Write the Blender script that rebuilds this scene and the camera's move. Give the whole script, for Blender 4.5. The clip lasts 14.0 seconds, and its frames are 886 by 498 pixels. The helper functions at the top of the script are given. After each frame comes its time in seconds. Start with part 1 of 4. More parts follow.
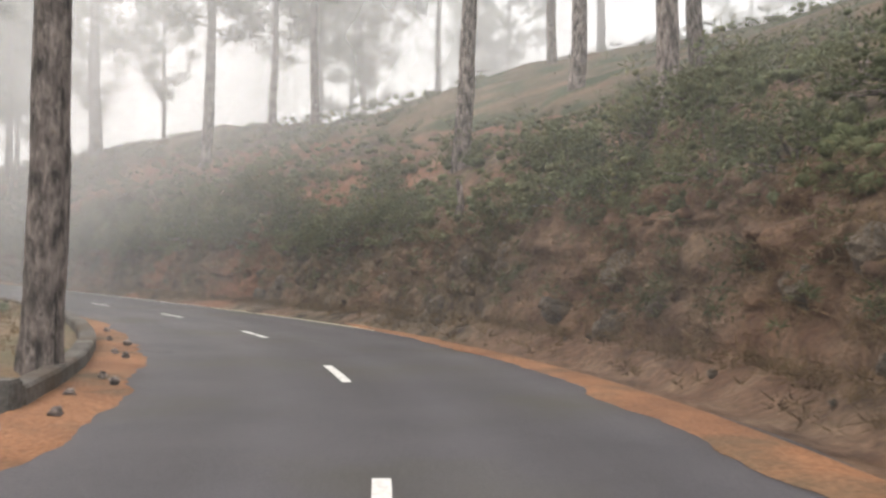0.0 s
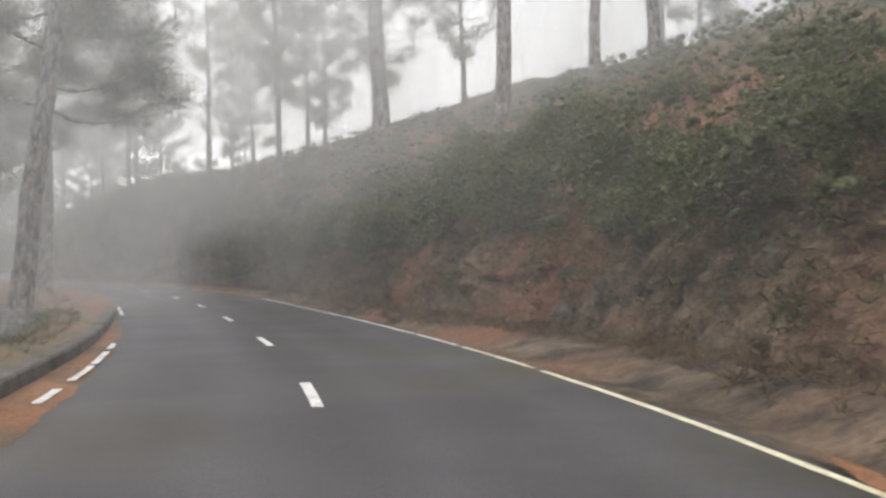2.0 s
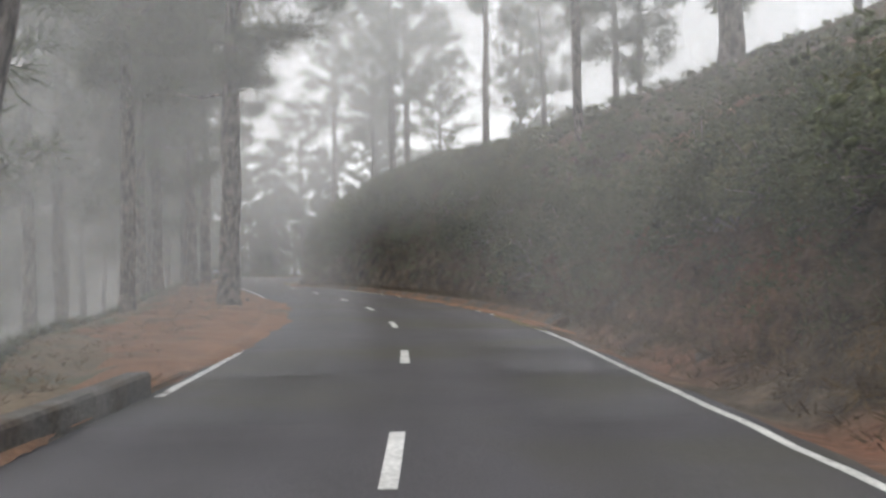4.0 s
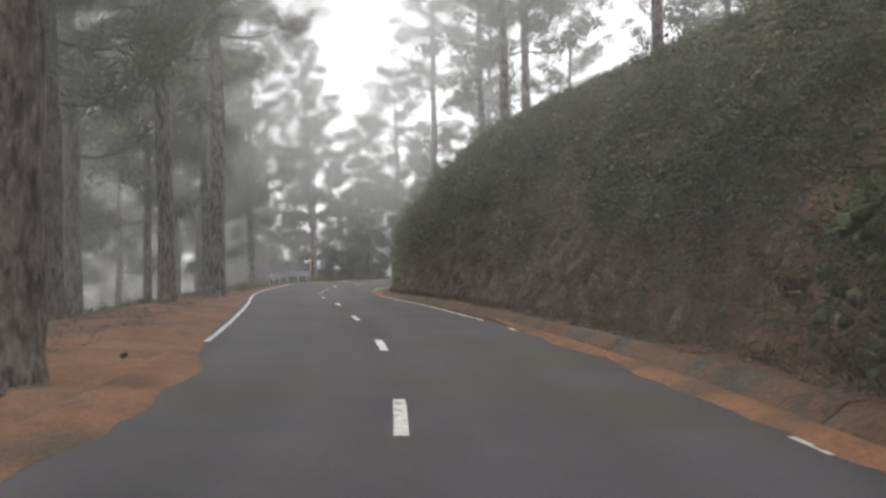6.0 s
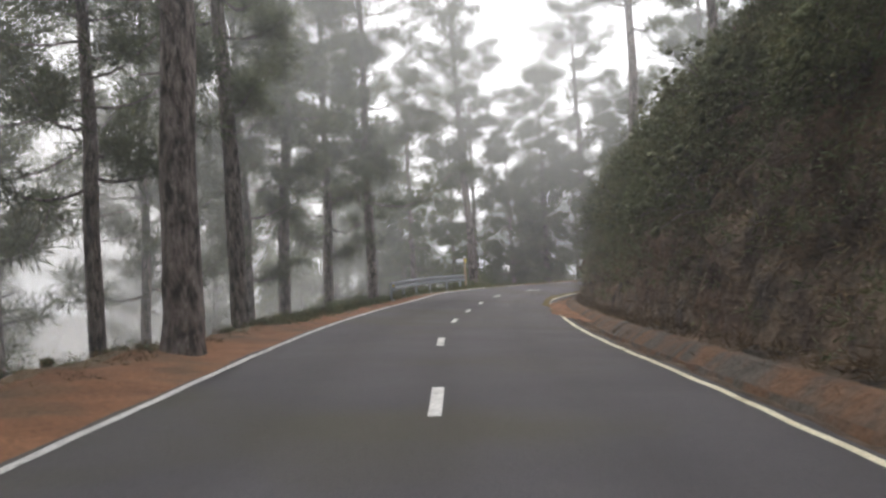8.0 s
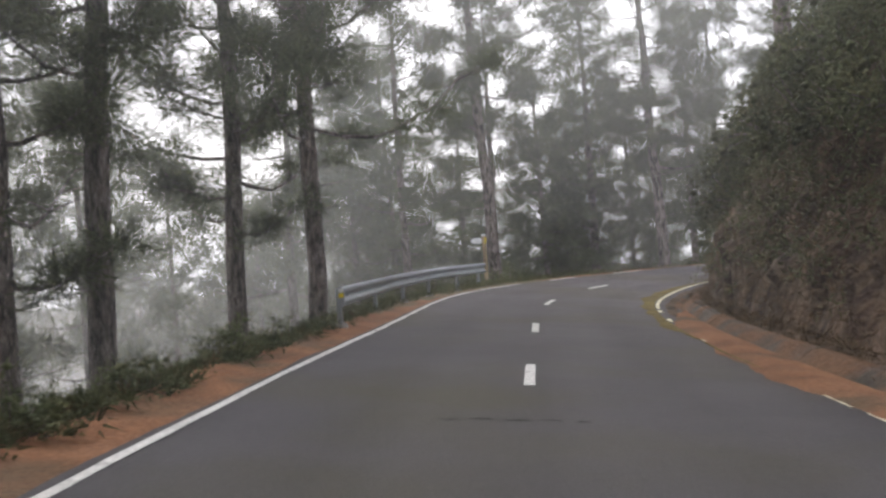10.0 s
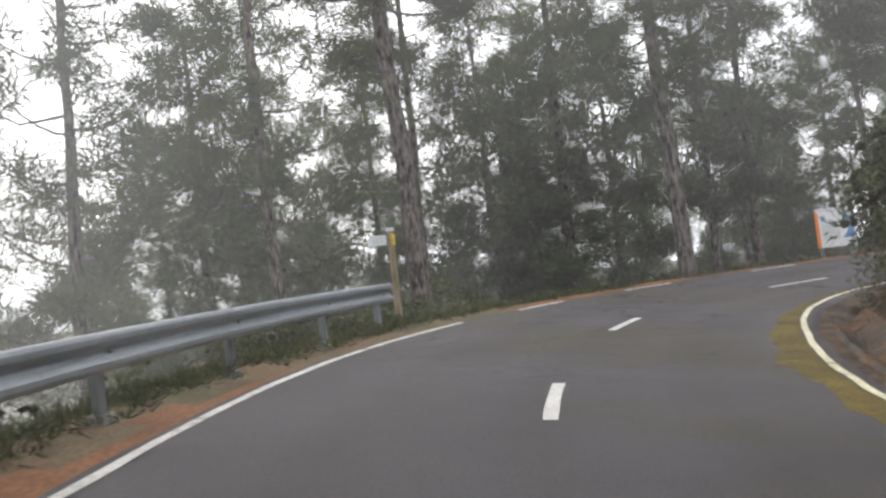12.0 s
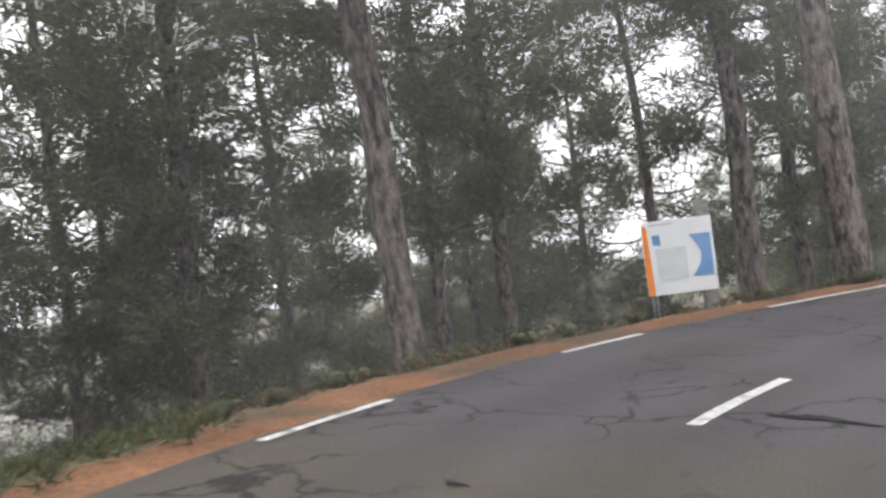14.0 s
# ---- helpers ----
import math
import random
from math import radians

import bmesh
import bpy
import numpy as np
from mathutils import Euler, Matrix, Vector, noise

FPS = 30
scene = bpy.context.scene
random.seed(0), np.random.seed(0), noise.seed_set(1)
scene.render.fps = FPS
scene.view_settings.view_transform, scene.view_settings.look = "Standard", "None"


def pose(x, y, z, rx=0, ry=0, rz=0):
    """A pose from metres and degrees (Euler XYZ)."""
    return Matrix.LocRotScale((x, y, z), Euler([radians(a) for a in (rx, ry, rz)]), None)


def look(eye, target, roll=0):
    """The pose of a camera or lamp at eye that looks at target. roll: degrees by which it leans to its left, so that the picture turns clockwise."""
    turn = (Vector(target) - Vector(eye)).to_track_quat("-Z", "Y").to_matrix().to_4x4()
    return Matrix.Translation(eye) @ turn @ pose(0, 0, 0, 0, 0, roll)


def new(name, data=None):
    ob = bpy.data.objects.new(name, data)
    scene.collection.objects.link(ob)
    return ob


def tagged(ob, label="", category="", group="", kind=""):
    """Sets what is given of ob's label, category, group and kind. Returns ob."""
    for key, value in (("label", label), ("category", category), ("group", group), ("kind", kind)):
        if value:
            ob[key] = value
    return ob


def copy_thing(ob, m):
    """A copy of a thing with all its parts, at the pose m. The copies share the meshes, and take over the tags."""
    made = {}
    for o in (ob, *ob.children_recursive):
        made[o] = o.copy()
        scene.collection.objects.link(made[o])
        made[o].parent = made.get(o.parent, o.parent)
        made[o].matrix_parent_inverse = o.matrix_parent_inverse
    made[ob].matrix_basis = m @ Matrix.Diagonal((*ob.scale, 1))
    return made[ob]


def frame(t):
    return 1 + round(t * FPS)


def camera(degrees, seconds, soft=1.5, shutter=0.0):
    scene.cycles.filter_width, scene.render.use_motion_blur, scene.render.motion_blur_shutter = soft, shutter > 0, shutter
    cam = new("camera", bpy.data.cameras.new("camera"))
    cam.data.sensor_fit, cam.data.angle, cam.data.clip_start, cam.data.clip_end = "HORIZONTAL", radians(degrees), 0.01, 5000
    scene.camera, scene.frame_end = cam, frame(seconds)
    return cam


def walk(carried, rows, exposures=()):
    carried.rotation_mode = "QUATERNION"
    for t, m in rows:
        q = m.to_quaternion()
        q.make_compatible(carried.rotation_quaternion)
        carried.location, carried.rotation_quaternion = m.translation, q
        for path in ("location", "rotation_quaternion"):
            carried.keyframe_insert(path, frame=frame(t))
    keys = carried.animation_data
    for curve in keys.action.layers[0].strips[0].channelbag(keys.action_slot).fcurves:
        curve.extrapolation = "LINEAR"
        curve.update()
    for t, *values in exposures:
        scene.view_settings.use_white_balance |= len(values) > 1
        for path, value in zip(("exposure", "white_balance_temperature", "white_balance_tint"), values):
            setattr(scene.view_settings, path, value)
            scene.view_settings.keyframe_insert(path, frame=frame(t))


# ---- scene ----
# ---- camera: carried in a car along the right-hand lane ----
cam = camera(45.49, 14.0, soft=2.6, shutter=0.15)
PATH = [
    (0.0, pose(-0.000, 0.000, 1.250, 90.653, -0.610, 0.000)),
    (0.5, pose(-0.016, 4.252, 1.226, 90.548, -0.259, 3.284)),
    (1.0, pose(-0.332, 8.513, 1.162, 90.440, 0.114, 8.407)),
    (1.5, pose(-1.091, 12.676, 1.105, 90.487, 0.636, 12.860)),
    (2.0, pose(-2.348, 17.148, 1.081, 90.568, 1.313, 18.244)),
    (2.5, pose(-3.826, 21.074, 1.070, 90.474, 1.486, 23.758)),
    (3.0, pose(-5.928, 25.501, 1.038, 90.629, 1.651, 28.943)),
    (3.5, pose(-8.135, 29.451, 1.021, 90.885, 1.489, 32.355)),
    (4.0, pose(-10.722, 33.503, 0.993, 91.194, 0.971, 34.292)),
    (4.5, pose(-13.559, 37.635, 1.010, 91.185, 0.431, 35.324)),
    (5.0, pose(-16.546, 41.815, 1.048, 90.923, 0.168, 36.205)),
    (5.5, pose(-19.605, 45.974, 1.077, 90.936, 0.516, 38.106)),
    (6.0, pose(-22.916, 50.164, 1.125, 91.294, 1.306, 40.827)),
    (6.5, pose(-26.178, 54.010, 1.175, 91.308, 1.625, 43.664)),
    (7.0, pose(-30.124, 58.192, 1.209, 91.317, 2.238, 46.657)),
    (7.5, pose(-33.815, 61.836, 1.302, 91.573, 2.613, 48.776)),
    (8.0, pose(-38.220, 65.742, 1.363, 91.545, 3.323, 50.522)),
    (8.5, pose(-42.746, 69.481, 1.456, 91.416, 3.515, 51.337)),
    (9.0, pose(-47.129, 72.999, 1.537, 91.355, 3.498, 51.468)),
    (9.5, pose(-51.161, 76.221, 1.575, 91.138, 3.592, 51.224)),
    (10.0, pose(-54.607, 79.141, 1.572, 90.711, 4.227, 50.774)),
    (10.5, pose(-57.709, 81.996, 1.528, 90.912, 5.173, 50.074)),
    (11.0, pose(-61.024, 85.106, 1.508, 91.081, 6.068, 49.274)),
    (11.5, pose(-64.134, 88.109, 1.437, 91.364, 6.441, 48.493)),
    (12.0, pose(-67.264, 91.124, 1.539, 91.188, 6.591, 47.578)),
    (12.5, pose(-69.893, 93.860, 1.555, 91.503, 6.669, 46.145)),
    (13.0, pose(-72.514, 96.914, 1.607, 91.652, 6.863, 42.446)),
    (13.5, pose(-74.708, 100.097, 1.637, 91.831, 7.238, 37.266)),
    (14.0, pose(-76.450, 103.524, 1.669, 91.289, 6.973, 30.289)),
]
# the clip's own brightness falls off after the first bend and comes back at the last
walk(cam, PATH, [(0.0, 0.16, 6900, 13), (1.5, 0.02, 6750, 12), (3.0, -0.1, 6450, 11), (5.5, 0.0, 6500, 12), (7.5, 0.14, 6500, 13), (10.0, -0.04, 6450, 15), (12.0, 0.12, 6450, 12), (13.0, 0.24, 6500, 13), (14.0, 0.42, 6500, 13)])

# ---- sky and sun: a bright overcast with mist ----
world = bpy.data.worlds.new("sky")
scene.world = world
world.use_nodes = True
wt = world.node_tree
wt.nodes.clear()
sky = wt.nodes.new("ShaderNodeTexSky")
sky.sky_type, sky.sun_disc, sky.sun_elevation, sky.sun_rotation = "NISHITA", False, radians(48), radians(300)
sky.air_density, sky.dust_density = 1.0, 6.0
clear = wt.nodes.new("ShaderNodeBackground")
clear.inputs["Strength"].default_value = 0.07
wt.links.new(sky.outputs["Color"], clear.inputs["Color"])
cloud = wt.nodes.new("ShaderNodeBackground")
cloud.inputs["Color"].default_value = (0.95, 0.98, 1.0, 1)
cloud.inputs["Strength"].default_value = 2.05
both = wt.nodes.new("ShaderNodeAddShader")
wt.links.new(clear.outputs[0], both.inputs[0])
wt.links.new(cloud.outputs[0], both.inputs[1])
wo = wt.nodes.new("ShaderNodeOutputWorld")
wt.links.new(both.outputs[0], wo.inputs["Surface"])

sun = new("sun", bpy.data.lights.new("sun", "SUN"))
sun.data.energy, sun.data.angle, sun.data.color = 0.8, radians(40), (1.0, 0.96, 0.9)
sun.matrix_world = look((0, 0, 60), (35, 20, 0))

# ---- the lie of the land: s runs along the driven line, d to its right ----
HEADING = [(-60, -14.0), (-30, -11.2), (-10, -3.3), (0, -0.3), (6, 3.0), (12, 11.6), (18, 19.8), (24, 25.2), (30, 30.5), (36, 33.9),
           (42, 35.3), (50, 36.5), (58, 40.2), (66, 43.9), (74, 47.6), (82, 50.9), (92, 51.8), (102, 47.4), (110, 46.1), (118, 45.2),
           (124, 39.2), (129, 29.6), (134, 24.3), (138, 7.5), (144, -16.4), (152, -40.0), (160, -50.0), (195, -55.0)]
STEP = 0.25
SS = np.arange(-60, 195 + STEP / 2, STEP)


def knots(s, *pairs):
    """A value along the road, straight from knot to knot."""
    return np.interp(s, [p[0] for p in pairs], [p[1] for p in pairs])


YAW = np.radians(np.convolve(np.pad(knots(SS, *HEADING), 8, mode="edge"), np.ones(17) / 17, "valid"))
LX, LY = (np.concatenate([[0], np.cumsum((w[1:] + w[:-1]) / 2 * STEP)]) for w in (-np.sin(YAW), np.cos(YAW)))
LX, LY = LX - np.interp(0, SS, LX), LY - np.interp(0, SS, LY)


def wide(s, *pairs):
    """knots(), rounded over some metres."""
    return sum(knots(np.asarray(s, float) + o, *pairs) for o in (-3, -1.5, 0, 1.5, 3)) / 5


def level(s):
    return wide(s, (-60, 0.1), (0, 0), (10, -0.11), (20, -0.18), (35, -0.24), (50, -0.18), (60, -0.09), (70, 0.01), (80, 0.14), (90, 0.28), (100, 0.31), (112, 0.27), (125, 0.36), (195, 0.44))


def bank(s):
    """Cross fall, as a slope down to the right."""
    return wide(s, (-60, 0), (8, 0.0), (20, 0.02), (30, 0.02), (45, 0.005), (60, 0.018), (80, 0.04), (98, 0.05), (112, 0.09), (155, 0.1), (170, 0.03), (195, 0.03))


def edge_right(s):
    return wide(s, (-60, 2.8), (15, 2.8), (21, 2.7), (27, 2.5), (36, 2.48), (47, 2.3), (60, 2.52), (76, 2.43), (85, 2.55), (98, 2.75), (110, 2.9), (115, 2.75), (123, 2.62), (129, 2.22), (133, 2.0), (138, 1.5), (142, 1.05), (195, 1.1))


def edge_left(s):
    return wide(s, (-60, -2.8), (30, -2.75), (47, -2.6), (58, -2.7), (71, -2.95), (79, -2.95), (88, -2.65), (95, -2.5), (107, -2.54), (113, -2.54), (119, -2.36), (124, -2.66), (130, -3.3), (138, -3.05), (195, -2.95))


def middle(s):
    return wide(s, (-60, -0.2), (20, -0.18), (28, -0.33), (58, -0.25), (80, -0.34), (89, -0.02), (100, 0.1), (110, 0.06), (118, 0.16), (125, -0.08), (132, -0.62), (137, -0.55), (141, -0.36), (195, -0.6))


def toe(s):
    return wide(s, (-60, 4.5), (10, 4.3), (24, 4.1), (30, 4.6), (33, 4.9), (37, 4.2), (41, 3.8), (48, 3.7), (56, 3.9), (66, 4.2), (76, 4.2), (95, 4.2), (110, 4.4), (118, 4.3), (125, 3.9), (131, 3.4), (138, 3.0), (160, 3.2))


def cut(s):
    """Height of the steep face beside the road."""
    return wide(s, (-60, 2.1), (5, 2.1), (15, 2.2), (24, 2.0), (35, 2.1), (45.5, 1.9), (57, 2.1), (66, 3.2), (75.5, 5.0), (95.5, 6.0), (123.5, 6.0), (133.5, 4.6), (137.5, 2.2), (140.5, 0.5), (195, 0.4))


def shoulder(s):
    """How far the overgrown steep slope reaches above the lip of the cut."""
    return wide(s, (-60, 2.0), (40, 2.1), (55, 2.9), (66, 2.4), (76, 0.9), (95, 0.4), (133, 0.4), (140, 0.0), (195, 0.0))


def run_of(s):
    """How far back the steep face leans from foot to lip."""
    return 0.2 + wide(s, (-60, 0.3), (44, 0.3), (60, 0.38), (195, 0.38)) * cut(s)


def crest(s):
    return wide(s, (-60, 36), (20, 32), (35, 28), (50.5, 19), (63.5, 18), (79.5, 8.5), (123.5, 8.5), (133.5, 6.0), (140.5, 5.0), (195, 5.0))


def verge(s):
    return wide(s, (-60, 3.6), (16, 2.4), (26, 1.1), (40, 1.0), (46, 1.6), (53, 3.4), (56, 4.0), (74, 3.6), (90, 2.4), (98, 1.3), (106, 0.8), (114, 0.7), (120, 0.9), (130, 1.2), (136, 0.9), (140, 0.7), (152, 0.9), (195, 1.2))


def land(s, d):
    """Height of the ground, without its small roughness."""
    s, d = np.asarray(s, float), np.asarray(d, float)
    z = level(s) - np.clip(d, knots(s, (108, -4.5), (116, -3.0)), 5) * bank(s)
    # right: gutter, toe, steep cut, slope to the crest, gentle fall behind it
    t, h, c = toe(s), cut(s), crest(s)
    gutter = -0.2 * np.clip(1 - abs(d - edge_right(s) - 0.75) / 0.4, 0, 1) * knots(s, (44, 0.5), (55.5, 1), (131.5, 1), (139.5, 0.3))
    rubble = 0.35 * np.clip((d - edge_right(s) - 0.6) / np.maximum(t - edge_right(s) - 0.6, 0.3), 0, 1) * knots(s, (24, 1), (30, 0.5), (55.5, 0.5))
    run = run_of(s)
    face = h * np.clip((d - t) / run, 0, 1) ** 0.85
    up = np.clip(d - t - run, 0, np.maximum(c - t - run, 0.1))
    slope = knots(s, (0, 0.43), (40, 0.43), (52, 0.46))
    hill = slope * up + (0.86 - slope) * np.minimum(up, shoulder(s)) - 0.12 * np.clip(d - c, 0, 40)
    right = np.where(d > edge_right(s) + 0.05, gutter + rubble + face + hill, 0)
    # left: verge, then a fall into the valley
    v, w = edge_left(s) - 0.15 - d, verge(s)
    raised = knots(s, (-60, 0.22), (44, 0.22), (44.5, 0.05), (195, 0.05)) * np.clip((v - 0.25) / 0.8, 0, 1) + knots(s, (-60, 0.1), (44, 0.1), (51.5, 0)) * np.clip((v - 1) / 3, 0, 1)
    steep = knots(s, (-60, 0.45), (18, 0.45), (28, 0.75), (50, 0.75), (55.5, 0.45), (85.5, 0.5), (105.5, 0.55), (128, 0.5), (137, 0.22), (142, 0.13), (147, 0.2), (153, 0.4), (195, 0.45))
    left = np.where(v > 0, raised - steep * np.clip(v - w, 0, 5) - 0.55 * np.clip(v - w - 5, 0, 21) - 0.08 * np.clip(v - w - 26, 0, 200), 0)
    return z + right + left


def place(s, d):
    """World x, y of a point beside the driven line."""
    y = np.interp(s, SS, YAW)
    return np.interp(s, SS, LX) + np.cos(y) * d, np.interp(s, SS, LY) + np.sin(y) * d


def beside(x, y):
    """s and d of the nearest point of the driven line to world points."""
    x, y = np.atleast_1d(np.asarray(x, float)), np.atleast_1d(np.asarray(y, float))
    i = np.concatenate([((px[:, None] - LX[None, ::8]) ** 2 + (py[:, None] - LY[None, ::8]) ** 2).argmin(1) for px, py in zip(np.array_split(x, 1 + len(x) // 4000), np.array_split(y, 1 + len(x) // 4000))]) * 8
    along = -(x - LX[i]) * np.sin(YAW[i]) + (y - LY[i]) * np.cos(YAW[i])
    s = np.clip(SS[i] + np.clip(along, -2, 2), -60, 195)
    yy = np.interp(s, SS, YAW)
    return s, (x - np.interp(s, SS, LX)) * np.cos(yy) + (y - np.interp(s, SS, LY)) * np.sin(yy)

# ---- tools ----
rng = np.random.default_rng(7)


def mesh_from(name, verts, faces, material, smooth=False):
    me = bpy.data.meshes.new(name)
    me.from_pydata(np.asarray(verts, float).tolist(), [], faces.tolist() if hasattr(faces, "tolist") else faces)
    me.materials.append(material)
    if smooth:
        me.polygons.foreach_set("use_smooth", [True] * len(me.polygons))
    me.update()
    return me


def part(name, data, parent, label=""):
    """A mesh as a part of a thing or of another part."""
    ob = new(name, data)
    ob.parent = parent
    return tagged(ob, label=label)


def thing(name, label, category, group="", m=None):
    ob = new(name)
    ob.empty_display_size = 0.2
    if m is not None:
        ob.matrix_basis = m
    return tagged(ob, label, category, group)


def mesh_of(name, bm, material, smooth=False):
    me = bpy.data.meshes.new(name)
    bm.normal_update()
    bm.to_mesh(me)
    bm.free()
    me.materials.append(material)
    if smooth:
        me.polygons.foreach_set("use_smooth", [True] * len(me.polygons))
    return me


def box(bm, centre, size, turn=None, bevel=0.0):
    m = Matrix.Translation(centre) @ (turn or Matrix.Identity(4)) @ Matrix.Diagonal((*size, 1))
    made = bmesh.ops.create_cube(bm, size=1, matrix=m)["verts"]
    if bevel:
        bmesh.ops.bevel(bm, geom=list({e for v in made for e in v.link_edges}), offset=bevel, segments=2, affect="EDGES")


def grid_faces(rows, cols):
    a = (np.arange(rows - 1)[:, None] * cols + np.arange(cols - 1)[None]).ravel()
    return np.stack([a, a + 1, a + cols + 1, a + cols], 1)


def rough(x, y, z, scale, octaves=4):
    """Fractal noise, about -1 to 1."""
    return np.array([noise.fractal(Vector((a, b, c)) / scale, 0.9, 2.1, octaves) for a, b, c in zip(x, y, z)])


def stand(s, d, lift=0.0):
    x, y = place(s, d)
    return Vector((float(x), float(y), float(land(s, d)) + lift))

# ---- materials ----
def material(name, colours, scale, roughness=0.85, bump=0.3, fine=30.0, stretch=(1, 1, 1), vary=0.0, spread=0.5, translucent=0.0, metallic=0.0, patch=None, grainy=0.38, patch_where=""):
    """A rough natural surface: colours mixed by noise at one scale, darkened and lightened by a finer grain, with relief from both.
    patch: (colour, scale, from, to), a third colour that comes in patches; patch_where: an attribute that says where they lie. vary: how much one object differs from the next."""
    m = bpy.data.materials.new(name)
    m.use_nodes = True
    nt = m.node_tree
    nodes, link = nt.nodes, nt.links.new
    bsdf = nodes["Principled BSDF"]
    bsdf.inputs["Roughness"].default_value = roughness
    bsdf.inputs["Metallic"].default_value = metallic
    bsdf.inputs["Specular IOR Level"].default_value = 0.25
    coords = nodes.new("ShaderNodeTexCoord")
    info = nodes.new("ShaderNodeObjectInfo")
    shift = nodes.new("ShaderNodeVectorMath")
    shift.operation = "MULTIPLY_ADD"
    link(coords.outputs["Object"], shift.inputs[0])
    shift.inputs[1].default_value = stretch
    offset = nodes.new("ShaderNodeMath")
    offset.operation = "MULTIPLY"
    offset.inputs[1].default_value = 57.0
    link(info.outputs["Random"], offset.inputs[0])
    link(offset.outputs[0], shift.inputs[2])

    def noise_node(size, detail, source=None):
        n = nodes.new("ShaderNodeTexNoise")
        n.inputs["Scale"].default_value, n.inputs["Detail"].default_value = size, detail
        link(source or shift.outputs[0], n.inputs["Vector"])
        return n

    coarse, grain = noise_node(scale, 6), noise_node(fine, 4)
    ramp = nodes.new("ShaderNodeValToRGB")
    link(coarse.outputs["Fac"], ramp.inputs["Fac"])
    ramp.color_ramp.elements[0].position, ramp.color_ramp.elements[1].position = 0.5 - spread / 2, 0.5 + spread / 2
    ramp.color_ramp.elements[0].color, ramp.color_ramp.elements[1].color = (*colours[0], 1), (*colours[-1], 1)
    for k, c in enumerate(colours[1:-1]):
        e = ramp.color_ramp.elements.new(0.5 - spread / 2 + spread * (k + 1) / (len(colours) - 1))
        e.color = (*c, 1)
    colour = ramp.outputs["Color"]
    if patch:
        blot = noise_node(patch[1], 5)
        mask = nodes.new("ShaderNodeMapRange")
        mask.inputs["From Min"].default_value, mask.inputs["From Max"].default_value = patch[2], patch[3]
        link(blot.outputs["Fac"], mask.inputs["Value"])
        mix = nodes.new("ShaderNodeMix")
        mix.data_type = "RGBA"
        amount = mask.outputs[0]
        if patch_where:
            where, held = nodes.new("ShaderNodeAttribute"), nodes.new("ShaderNodeMath")
            where.attribute_name, held.operation = patch_where, "MULTIPLY"
            link(amount, held.inputs[0])
            link(where.outputs["Fac"], held.inputs[1])
            amount = held.outputs[0]
        link(amount, mix.inputs["Factor"])
        link(colour, mix.inputs[6])
        mix.inputs[7].default_value = (*patch[0], 1)
        colour = mix.outputs[2]
    hsv = nodes.new("ShaderNodeHueSaturation")
    link(colour, hsv.inputs["Color"])
    value = nodes.new("ShaderNodeMapRange")
    value.inputs["From Min"].default_value, value.inputs["From Max"].default_value = 0.25, 0.75
    value.inputs["To Min"].default_value, value.inputs["To Max"].default_value = 1 - grainy, 1 + grainy
    link(grain.outputs["Fac"], value.inputs["Value"])
    if vary:
        each = nodes.new("ShaderNodeMapRange")
        each.inputs["To Min"].default_value, each.inputs["To Max"].default_value = 1 - vary, 1 + vary
        link(info.outputs["Random"], each.inputs["Value"])
        times = nodes.new("ShaderNodeMath")
        times.operation = "MULTIPLY"
        link(value.outputs[0], times.inputs[0])
        link(each.outputs[0], times.inputs[1])
        link(times.outputs[0], hsv.inputs["Value"])
    else:
        link(value.outputs[0], hsv.inputs["Value"])
    link(hsv.outputs["Color"], bsdf.inputs["Base Color"])
    if bump:
        add = nodes.new("ShaderNodeMath")
        link(coarse.outputs["Fac"], add.inputs[0])
        link(grain.outputs["Fac"], add.inputs[1])
        relief = nodes.new("ShaderNodeBump")
        relief.inputs["Strength"].default_value, relief.inputs["Distance"].default_value = bump, 0.06
        link(add.outputs[0], relief.inputs["Height"])
        link(relief.outputs[0], bsdf.inputs["Normal"])
    if translucent:
        through_light = nodes.new("ShaderNodeBsdfTranslucent")
        link(hsv.outputs["Color"], through_light.inputs["Color"])
        mixed = nodes.new("ShaderNodeMixShader")
        mixed.inputs["Fac"].default_value = translucent
        link(bsdf.outputs[0], mixed.inputs[1])
        link(through_light.outputs[0], mixed.inputs[2])
        link(mixed.outputs[0], nodes["Material Output"].inputs["Surface"])
    return m


